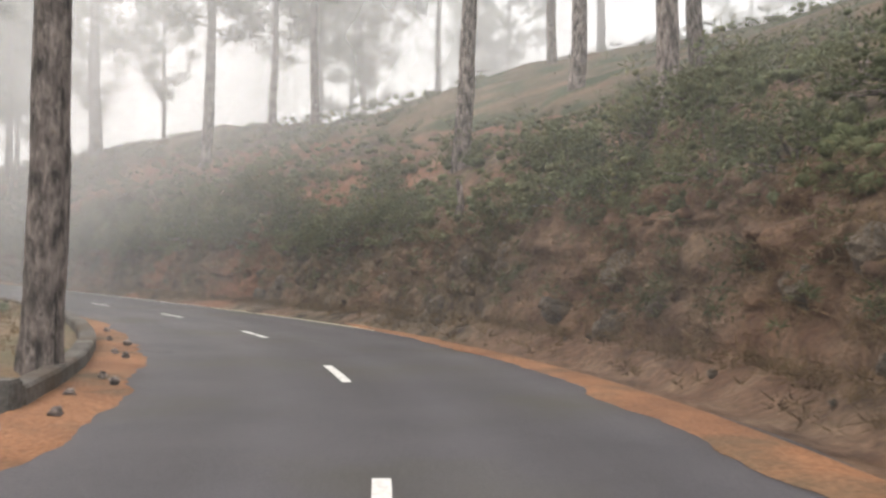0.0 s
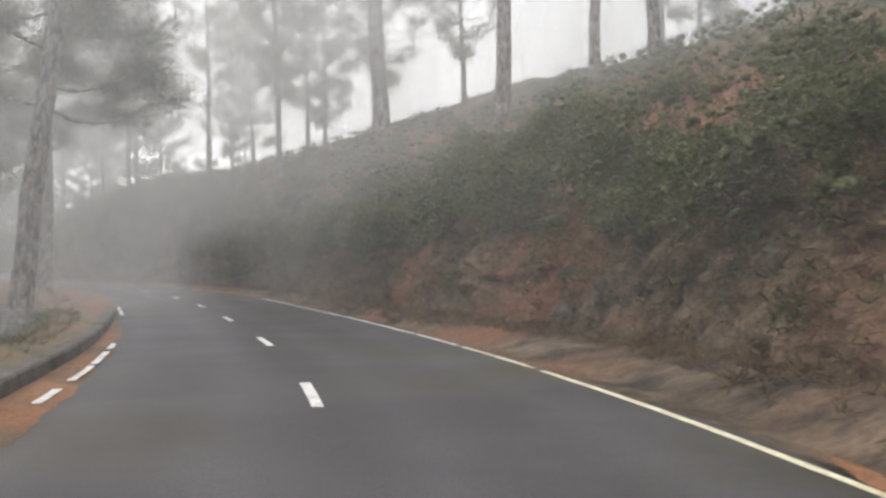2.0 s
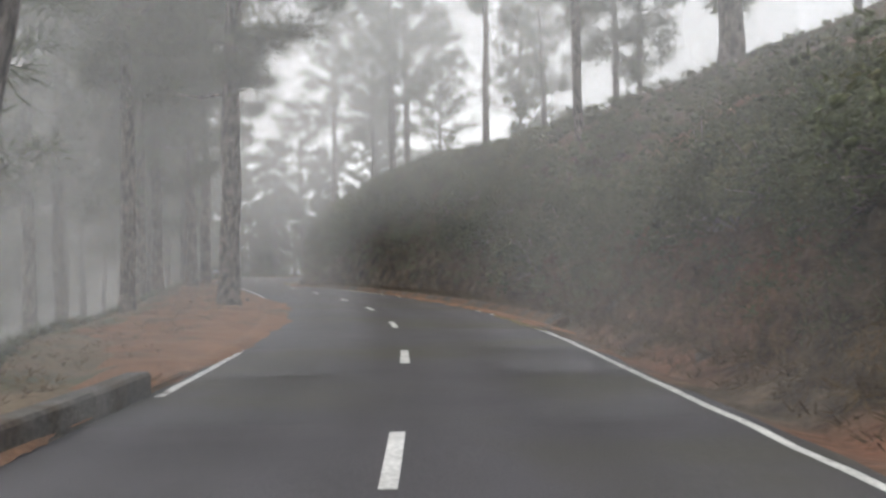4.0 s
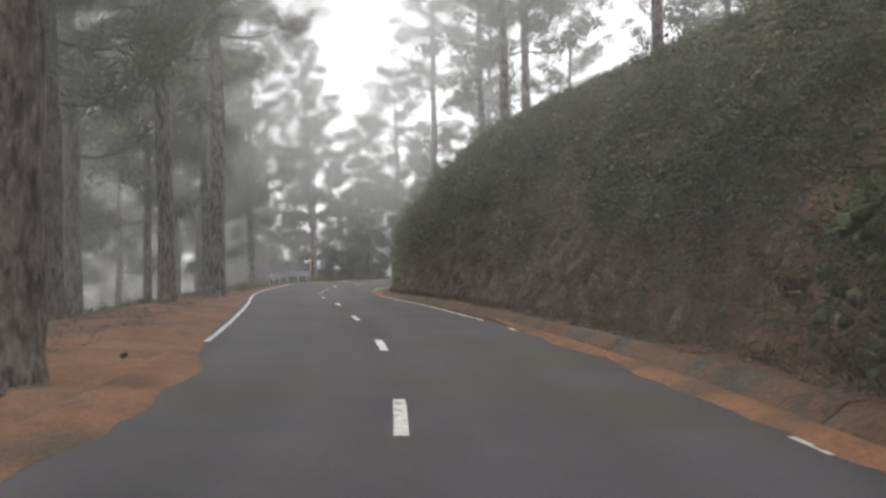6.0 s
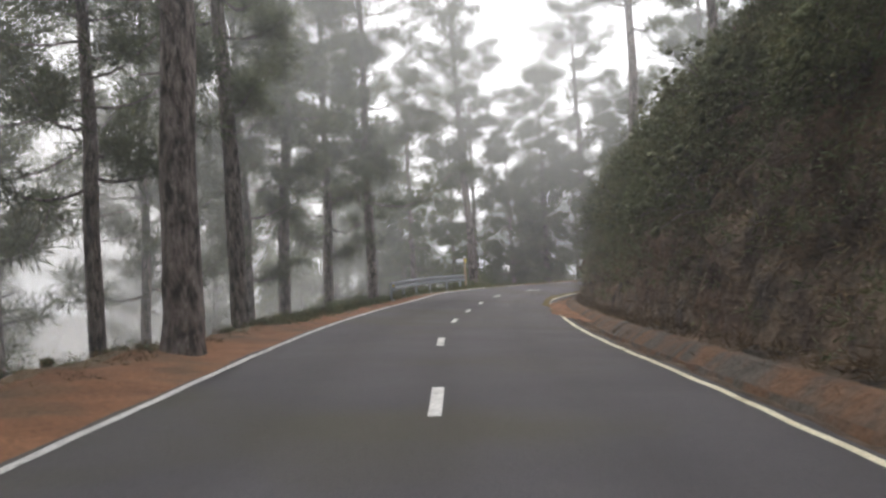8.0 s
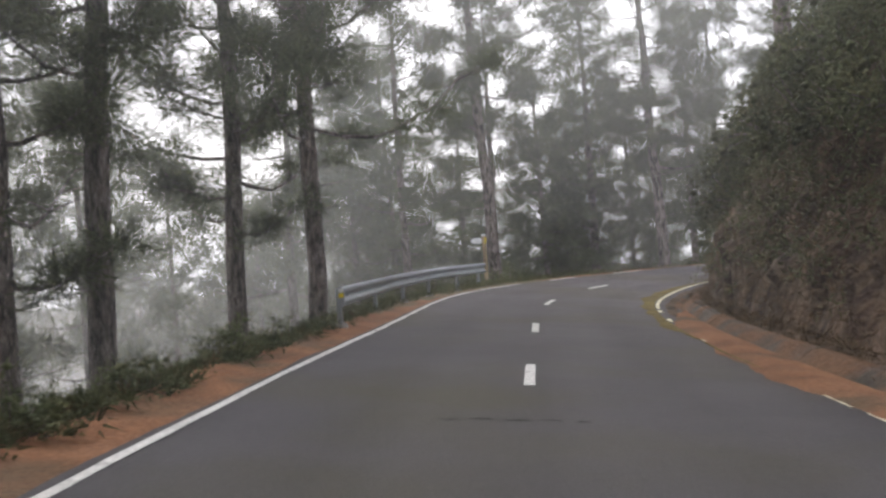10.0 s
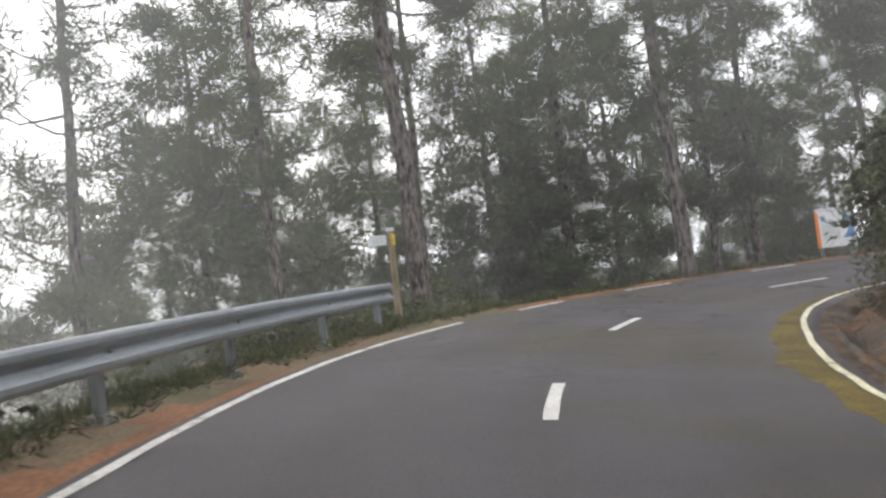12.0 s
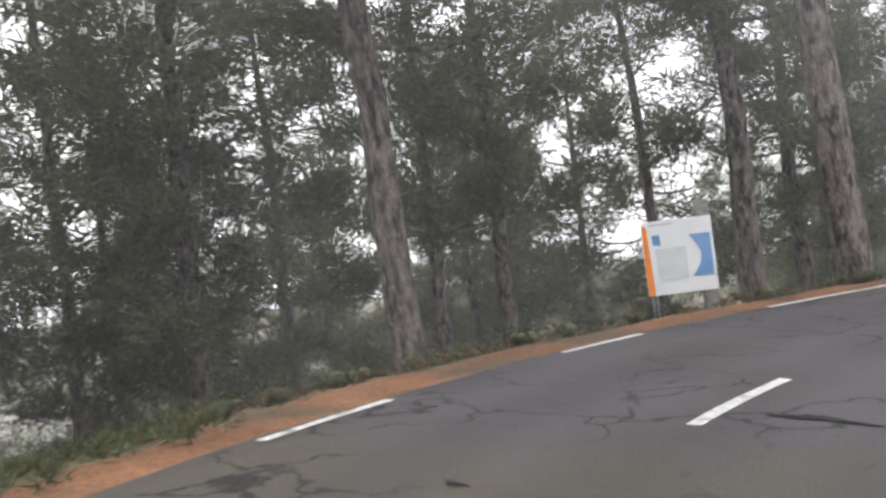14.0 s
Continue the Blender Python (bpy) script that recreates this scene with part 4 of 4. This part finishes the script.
def gutter_base(s):
    return float(edge_right(s)), float(land(s, float(edge_right(s)) + 0.35))


gutter_wall = thing("gutter_wall", "old concrete gutter with a broken lip at the foot of the bank", "gutter")
LIP = [(0.34, -0.2), (0.44, 0.0), (0.6, -0.08), (0.8, 0.07), (0.86, 0.11), (1.0, 0.12), (1.05, 0.06), (1.05, -0.3)]
g = np.random.default_rng(61)
s = 58.0
while s < 134:
    b = s + g.uniform(2.6, 4.2)
    drop = g.uniform(-0.012, 0.006)
    part("gutter_block", extrude_along("gutter_block", np.linspace(s, b - g.choice([0.008, 0.012, 0.02]), 8), LIP, GUTTER, lambda q: (gutter_base(q)[0] + 0.02 * noise.noise(Vector((q, 5, 5))), gutter_base(q)[1] + drop + 0.03 * noise.noise(Vector((q * 1.7, 1, 5))))), gutter_wall)
    s = b

# guard rail
def rail_line(s):
    return float(knots(s, (115, -2.85), (121, -3.15), (127, -3.6), (131, -4.05), (134.4, -4.6)))


def rail_base(s):
    d = rail_line(s)
    return d, float(road_level(s, float(edge_left(s)))) + 0.03


rail = thing("guard_rail", "galvanised steel W-beam guard rail on steel posts", "guard rail")
beam = [(0.0, 0.42), (0.03, 0.43), (0.05, 0.46), (0.05, 0.50), (0.0, 0.545), (-0.02, 0.575), (0.0, 0.605), (0.05, 0.65), (0.05, 0.69), (0.03, 0.72), (0.0, 0.73)]
beam = [(d, z) for d, z in beam] + [(d - 0.006, z) for d, z in beam[::-1]]
part("beam", extrude_along("beam", np.arange(116.2, 133.0, 0.25), beam, STEEL, rail_base), rail, "corrugated steel beam, grey and slightly dull")
for s in (116.9, 121.1, 124.6, 127.3, 130.2, 132.6):
    d, z = rail_base(s)
    yaw = float(np.interp(s, SS, YAW))
    x, y = place(s, d - 0.14)
    bm = bmesh.new()
    turn = Matrix.Rotation(yaw, 4, "Z")
    box(bm, (x, y, z + 0.1), (0.07, 0.12, 1.2), turn, 0.006)
    post = part("post", mesh_of("post", bm, STEEL), rail)
    bm = bmesh.new()
    x, y = place(s, d - 0.06)
    box(bm, (x, y, z + 0.575), (0.1, 0.12, 0.16), turn, 0.006)
    part("spacer", mesh_of("spacer", bm, STEEL), post)
    bm = bmesh.new()
    x, y = place(s, d + 0.0)
    bmesh.ops.create_uvsphere(bm, u_segments=10, v_segments=6, radius=0.022, matrix=Matrix.Translation((float(x), float(y), z + 0.575)))
    part("bolt", mesh_of("bolt", bm, STEEL, True), post)
    bm = bmesh.new()
    fx, fy = place(s, d - 0.14)
    bmesh.ops.create_cone(bm, cap_ends=True, segments=10, radius1=0.14, radius2=0.1, depth=0.1, matrix=Matrix.Translation((float(fx), float(fy), float(land(s, d - 0.14)) + 0.03)))
    part("footing", mesh_of("footing", bm, POST), post, "rough concrete footing")
d, z = rail_base(116.1)
x, y = place(116.12, d + 0.02)
yaw = float(np.interp(116.1, SS, YAW))
bm = bmesh.new()
box(bm, (x, y, z + 0.575), (0.09, 0.14, 0.33), Matrix.Rotation(yaw, 4, "Z"), 0.03)
shoe = part("end_shoe", mesh_of("end_shoe", bm, STEEL), rail, "rounded steel end piece")
bm = bmesh.new()
x, y = place(116.04, d + 0.03)
box(bm, (x, y, z + 0.6), (0.08, 0.02, 0.07), Matrix.Rotation(yaw, 4, "Z"), 0.004)
part("reflector", mesh_of("reflector", bm, YELLOW), shoe, "small yellow reflector")
bm = bmesh.new()
x, y = place(116.035, d + 0.03)
box(bm, (x, y, z + 0.68), (0.08, 0.02, 0.06), Matrix.Rotation(yaw, 4, "Z"), 0.004)
part("reflector", mesh_of("reflector", bm, PALE), shoe, "small white reflector")

# footpath signpost
foot = stand(134.5, -5.2)
sign = thing("trail_signpost", "short wooden trail signpost with a white pointed arm", "signpost", m=pose(foot.x, foot.y, foot.z, 0, 0, math.degrees(float(np.interp(135, SS, YAW)))))
bm = bmesh.new()
box(bm, (0, 0, 0.93), (0.1, 0.1, 2.04), None, 0.012)
part("post", mesh_of("post", bm, WOOD), sign)
bm = bmesh.new()
outline = [(-0.07, 0.09), (-0.4, 0.09), (-0.49, 0.0), (-0.4, -0.09), (-0.07, -0.09)]
top = [bm.verts.new((a, -0.062, 1.79 + b)) for a, b in outline]
back = [bm.verts.new((a, -0.038, 1.79 + b)) for a, b in outline]
bm.faces.new(top)
bm.faces.new(back[::-1])
for i in range(5):
    bm.faces.new((top[i], back[i], back[(i + 1) % 5], top[(i + 1) % 5]))
bmesh.ops.recalc_face_normals(bm, faces=bm.faces)
arm = part("arm", mesh_of("arm", bm, PALE), sign, "white pointed board with grey lines of writing")
for k in range(2):
    bm = bmesh.new()
    box(bm, (-0.23, -0.065, 1.82 - 0.055 * k), (0.24, 0.004, 0.022))
    part("writing_bar", mesh_of("writing_bar", bm, GREY_PRINT), arm)
bm = bmesh.new()
box(bm, (0.075, -0.03, 1.78), (0.04, 0.07, 0.2), None, 0.004)
part("blaze", mesh_of("blaze", bm, YELLOW), sign, "yellow trail blaze")
bm = bmesh.new()
box(bm, (0, 0, 1.97), (0.12, 0.12, 0.06), None, 0.012)
part("cap", mesh_of("cap", bm, PALE), sign, "pale cap")

# information board outside the bend
board = thing("information_board", "white information board with orange edge and blue print", "board", m=pose(-81.15, 118.3, 0.97, 0, 0, 28))


def flat_shape(name, points, y, material, parent, label="", thick=0.004):
    bm = bmesh.new()
    f = [bm.verts.new((a, y, b)) for a, b in points]
    k = [bm.verts.new((a, y + thick, b)) for a, b in points]
    bm.faces.new(f)
    bm.faces.new(k[::-1])
    n = len(points)
    for i in range(n):
        bm.faces.new((f[i], k[i], k[(i + 1) % n], f[(i + 1) % n]))
    bmesh.ops.recalc_face_normals(bm, faces=bm.faces)
    return part(name, mesh_of(name, bm, material), parent, label)


panel = flat_shape("panel", [(-0.5, 0.0), (0.5, 0.0), (0.5, 1.06), (-0.5, 1.06)], 0, PALE, board, "pale grey-white panel", 0.04)
flat_shape("edge_stripe", [(-0.5, 0.0), (-0.4, 0.0), (-0.43, 0.98), (-0.5, 1.02)], -0.008, ORANGE, panel, "orange stripe")
wave = [(0.46, 0.22), (0.46, 0.82), (0.16, 0.82)] + [(0.16 + 0.15 * math.sin(k / 7 * math.pi), 0.82 - 0.6 * k / 7) for k in range(1, 8)]
flat_shape("blue_field", wave, -0.008, BLUE, panel, "blue printed area")
flat_shape("emblem", [(-0.36, 0.72), (-0.25, 0.7), (-0.26, 0.86), (-0.37, 0.86)], -0.008, BLUE, panel, "small blue emblem")
flat_shape("heading_bar", [(-0.4, 0.99), (-0.05, 0.99), (-0.05, 1.02), (-0.4, 1.02)], -0.008, GREY_PRINT, panel)
flat_shape("picture_field", [(-0.34, 0.2), (0.1, 0.2), (0.1, 0.66), (-0.34, 0.66)], -0.006, FAINT_PRINT, panel, "faded pale picture")
bm = bmesh.new()
box(bm, (0.4, 0.12, 0.33), (0.2, 0.14, 1.95), None, 0.012)
part("back_post", mesh_of("back_post", bm, POST), board, "grey post behind the panel")
for a in (-0.44, -0.38):
    bm = bmesh.new()
    box(bm, (a, 0.06, 0.15), (0.03, 0.03, 1.4), None, 0.004)
    part("leg", mesh_of("leg", bm, STEEL), board, "thin steel leg")

# rocks in and under the bank
def rock_mesh(seed):
    bm = bmesh.new()
    bmesh.ops.create_icosphere(bm, subdivisions=3, radius=0.5)
    for v in bm.verts:
        p = v.co * 1.7 + Vector((seed * 3.1, 0, 0))
        v.co *= 1 + 0.5 * noise.fractal(p, 0.8, 2.0, 3) + 0.12 * noise.cell(p * 1.5)
    return mesh_of("stone", bm, ROCK)


STONES = [rock_mesh(k) for k in range(4)]
g = np.random.default_rng(71)
for k in range(76):
    if k < 32:
        s = g.uniform(2, 36)
        t = float(toe(s))
        d = t + float(run_of(s)) * g.uniform(0.0, 0.85)
        size = g.uniform(0.2, 0.75)
        label = "grey rock sticking out of the bank"
    elif k < 52:
        s = g.uniform(126, 140)
        t = float(toe(s))
        d = t + float(run_of(s)) * g.uniform(0.0, 0.8)
        size = g.uniform(0.4, 1.1)
        label = "dark rock of the outcrop at the bend"
    else:
        s = g.uniform(4, 134)
        d = float(toe(s)) - g.uniform(0, 0.5)
        size = g.uniform(0.1, 0.22)
        label = "small stone fallen to the foot of the bank"
    ob = new("rock", STONES[k % 4])
    p = stand(s, d, -0.42 * size if size > 0.24 else 0.02)
    ob.matrix_basis = pose(p.x, p.y, p.z, g.uniform(0, 360), g.uniform(-30, 30), g.uniform(0, 360)) @ Matrix.Diagonal((size, size * g.uniform(0.6, 1), size * g.uniform(0.5, 0.9), 1))
    tagged(ob, label, "rock", "rocks of the bank")

# a broken snag on the bank and cones on the road edge
p = stand(23.4, 5.4, -0.2)
snag = new("snag", mesh_from("snag", *tube([(0, 0, 0), (0.03, 0, 0.4), (-0.06, 0.02, 0.75), (-0.16, 0.03, 0.95)], [0.1, 0.085, 0.07, 0.02], 9, 0.12, 5), BARK, True))
snag.matrix_basis = pose(p.x, p.y, p.z, 0, 8, 0)
tagged(snag, "short broken dead snag on the lip of the bank", "snag")
bm = bmesh.new()
bmesh.ops.create_icosphere(bm, subdivisions=2, radius=0.05)
for v in bm.verts:
    v.co *= 1 + 0.22 * noise.cell(v.co * 55)
    v.co.z *= 1.3
CONE = mesh_of("cone", bm, BARK)
g = np.random.default_rng(81)
for s, d in [(9.0, -2.75), (11.5, -2.62), (12.1, -2.8), (14.8, -2.7), (15.4, -2.85), (17.2, -2.66), (18.0, -2.9), (20.5, -2.8), (8.1, -3.0), (10.4, -2.9), (66.0, -3.8), (63.0, -4.2), (70.0, -3.6)]:
    ob = new("pine_cone", CONE)
    x, y = place(s, d)
    ob.matrix_basis = pose(float(x), float(y), max(float(road_level(s, d)), float(land(s, d))) + 0.065, 80, g.uniform(0, 90), g.uniform(0, 360))
    tagged(ob, "fallen brown pine cone on the orange earth", "pine cone", "fallen cones")

# broken patches in the worn asphalt
def pothole(s, d, long, across, turn, seed):
    n = 18
    g = np.random.default_rng(seed)
    a = np.arange(n) / n * 2 * np.pi
    r = 1 + 0.45 * np.sin(a * 3 + seed) * g.uniform(0.3, 1) + g.uniform(-0.25, 0.25, n)
    u, w = np.cos(a) * r * long, np.sin(a) * r * across
    c, k = math.cos(turn), math.sin(turn)
    ds, dd = u * c - w * k, u * k + w * c
    x, y = place(s + ds, d + dd)
    rim = np.stack([x, y, road_level(s + ds, d + dd) + 0.009], 1)
    cx, cy = place(s, d)
    centre = np.array([[cx, cy, road_level(s, d) + 0.012]])
    ob = new("broken_patch", mesh_from("broken_patch", np.concatenate([rim, centre]), np.array([(i, (i + 1) % n, n) for i in range(n)]), TAR))
    return tagged(ob, "dark broken patch in the cracked asphalt", "pothole", "broken patches", "structure")


for k, (s, d, long, across, turn) in enumerate([(140.2, 0.3, 0.08, 0.34, 0.2), (134.4, 0.55, 0.05, 0.16, 0.1), (137.9, -1.3, 0.03, 0.1, 0.5), (107.7, -0.55, 0.03, 0.07, 0.0), (107.75, -0.3, 0.025, 0.1, 0.1), (107.7, 0.0, 0.035, 0.09, 0.0), (107.72, 0.24, 0.025, 0.07, 0.2), (107.66, 0.48, 0.03, 0.06, 0.0), (74.15, -0.52, 0.09, 0.05, 0.3), (74.4, -0.34, 0.11, 0.05, 0.8), (74.1, -0.2, 0.06, 0.06, 0.0), (16.0, -2.2, 0.05, 0.2, 0.6)]):
    pothole(s, d, long, across, turn, 90 + k)

# ---- mist: thin soft veils of droplets that hang in the forest on both sides, clear of the road ----
def mist_material():
    m = bpy.data.materials.new("mist_droplets")
    m.use_nodes = True
    nodes, link = m.node_tree.nodes, m.node_tree.links.new
    a, b, white = nodes.new("ShaderNodeBsdfDiffuse"), nodes.new("ShaderNodeBsdfTranslucent"), nodes.new("ShaderNodeMixShader")
    for n in (a, b):
        n.inputs["Color"].default_value = (0.94, 0.945, 0.95, 1)
    link(a.outputs[0], white.inputs[1])
    link(b.outputs[0], white.inputs[2])
    veil_part = nodes.new("ShaderNodeAttribute")
    veil_part.attribute_name = "veil"
    coords, cloudy, span = nodes.new("ShaderNodeTexCoord"), nodes.new("ShaderNodeTexNoise"), nodes.new("ShaderNodeMapRange")
    cloudy.inputs["Scale"].default_value, cloudy.inputs["Detail"].default_value = 0.09, 3
    link(coords.outputs["Object"], cloudy.inputs["Vector"])
    span.inputs["From Min"].default_value, span.inputs["From Max"].default_value = 0.3, 0.7
    span.inputs["To Min"].default_value, span.inputs["To Max"].default_value = 0.55, 1.3
    link(cloudy.outputs["Fac"], span.inputs["Value"])
    times, clear_part, mix = nodes.new("ShaderNodeMath"), nodes.new("ShaderNodeBsdfTransparent"), nodes.new("ShaderNodeMixShader")
    times.operation = "MULTIPLY"
    link(span.outputs[0], times.inputs[0])
    link(veil_part.outputs["Fac"], times.inputs[1])
    link(times.outputs[0], mix.inputs["Fac"])
    link(clear_part.outputs[0], mix.inputs[1])
    link(white.outputs[0], mix.inputs[2])
    link(mix.outputs[0], nodes["Material Output"].inputs["Surface"])
    return m


scene.cycles.transparent_max_bounces = 64
scene.cycles.max_bounces, scene.cycles.diffuse_bounces, scene.cycles.transmission_bounces = 14, 8, 8
MIST = mist_material()


def smooth_step(v):
    v = np.clip(v, 0, 1)
    return v * v * (3 - 2 * v)


HIGH = np.array([0, 0.5, 1.0, 1.5, 2.0, 2.6, 3.4, 4.6, 6.5, 9, 12, 16, 21, 27])
ACROSS = np.concatenate([np.arange(-46, -10, 3.0), np.arange(-10, -2.5, 1.0), np.arange(-2.5, 2.6, 0.5), np.arange(3.5, 10.1, 1.0), np.arange(12, 46, 3.0)])
GAP = 4.0


def density(s, d, z):
    """How much light the mist takes out of a metre of air: dense over the first bend, thin on the last, heavier in the valley and among the crowns."""
    k = knots(s, (0, 0.004), (18, 0.007), (30, 0.009), (42, 0.016), (48, 0.027), (52, 0.022), (57, 0.013), (64, 0.009), (73, 0.007), (84, 0.004), (110, 0.004), (130, 0.005), (142, 0.008), (176, 0.008))
    k = k + knots(s, (40, 0.0), (58, 0.016), (85, 0.024), (105, 0.028), (125, 0.034), (133, 0.024), (142, 0.011), (150, 0.006), (176, 0.004)) * smooth_step((-4 - d) / 8)
    k = k + knots(s, (20, 0.0), (50, 0.010), (80, 0.018), (112, 0.018), (128, 0.006), (140, 0.002)) * smooth_step((z - 3) / 6)
    return k + knots(s, (10, 0.0), (50, 0.008), (95, 0.006), (120, 0.0)) * smooth_step((d - 7) / 6)


def veil(s):
    """One veil across the road and the forest on both sides, thinning out at its ends, at its top and round the way that is driven."""
    n, m = len(ACROSS), len(HIGH)
    along = s + 0.9 * np.sin(ACROSS * 0.17 + s * 1.3) * np.clip(abs(ACROSS) / 6, 0, 1)
    x, y = place(along, ACROSS)
    foot = np.maximum(land(along, ACROSS) - 0.3, level(along) - 14.0)
    v = np.stack([np.repeat(x, m), np.repeat(y, m), (foot[:, None] + HIGH[None]).ravel()], 1)
    d, z = np.repeat(ACROSS, m), np.tile(HIGH, n)
    clear_way = smooth_step(np.maximum(abs(d) - 0.5, z - 2.0) / 0.9)
    body = (1 - np.exp(-GAP * density(s, d, z))) * clear_way * smooth_step((46 - abs(d)) / 10) * smooth_step((27 - z) / 12)
    faces = grid_faces(n, m)
    faces = faces[body[faces].max(1) > 0.0008]
    me = mesh_from("mist", v, faces, MIST, True)
    part_of = me.attributes.new("veil", "FLOAT", "POINT")
    part_of.data.foreach_set("value", body)
    return tagged(new("mist", me), "pale veil of mist hanging between the pines", "mist", "veils of mist", "stuff")


for s in np.arange(8, 178, GAP):
    veil(float(s))
# still heavier banks lying deep in the valley and far over the hill
def mist_bank(a, b, d, thick):
    s = np.arange(a, b, 3.0)
    x, y = place(s, np.full(len(s), d) + 2.5 * np.sin(s * 0.11 + d))
    foot = np.maximum(land(s, np.full(len(s), d)) - 0.6, level(s) - 14.0)
    q = np.linspace(0, 1, 12)
    v = np.stack([np.repeat(x, 12), np.repeat(y, 12), (foot[:, None] + 26 * q[None]).ravel()], 1)
    me = mesh_from("mist", v, grid_faces(len(s), 12), MIST, True)
    ends = smooth_step((s - a) / 14) * smooth_step((b - s) / 14)
    part_of = me.attributes.new("veil", "FLOAT", "POINT")
    part_of.data.foreach_set("value", (thick * ends[:, None] * smooth_step((1 - q) / 0.7)[None]).ravel())
    return tagged(new("mist", me), "pale bank of mist lying over the forest", "mist", "veils of mist", "stuff")


for d, a, b, thick in [(24, -6, 132, 0.35), (33, -12, 142, 0.5), (-16, 30, 132, 0.12), (-25, 0, 142, 0.3), (-36, 0, 160, 0.45)]:
    mist_bank(a, b, d, thick)
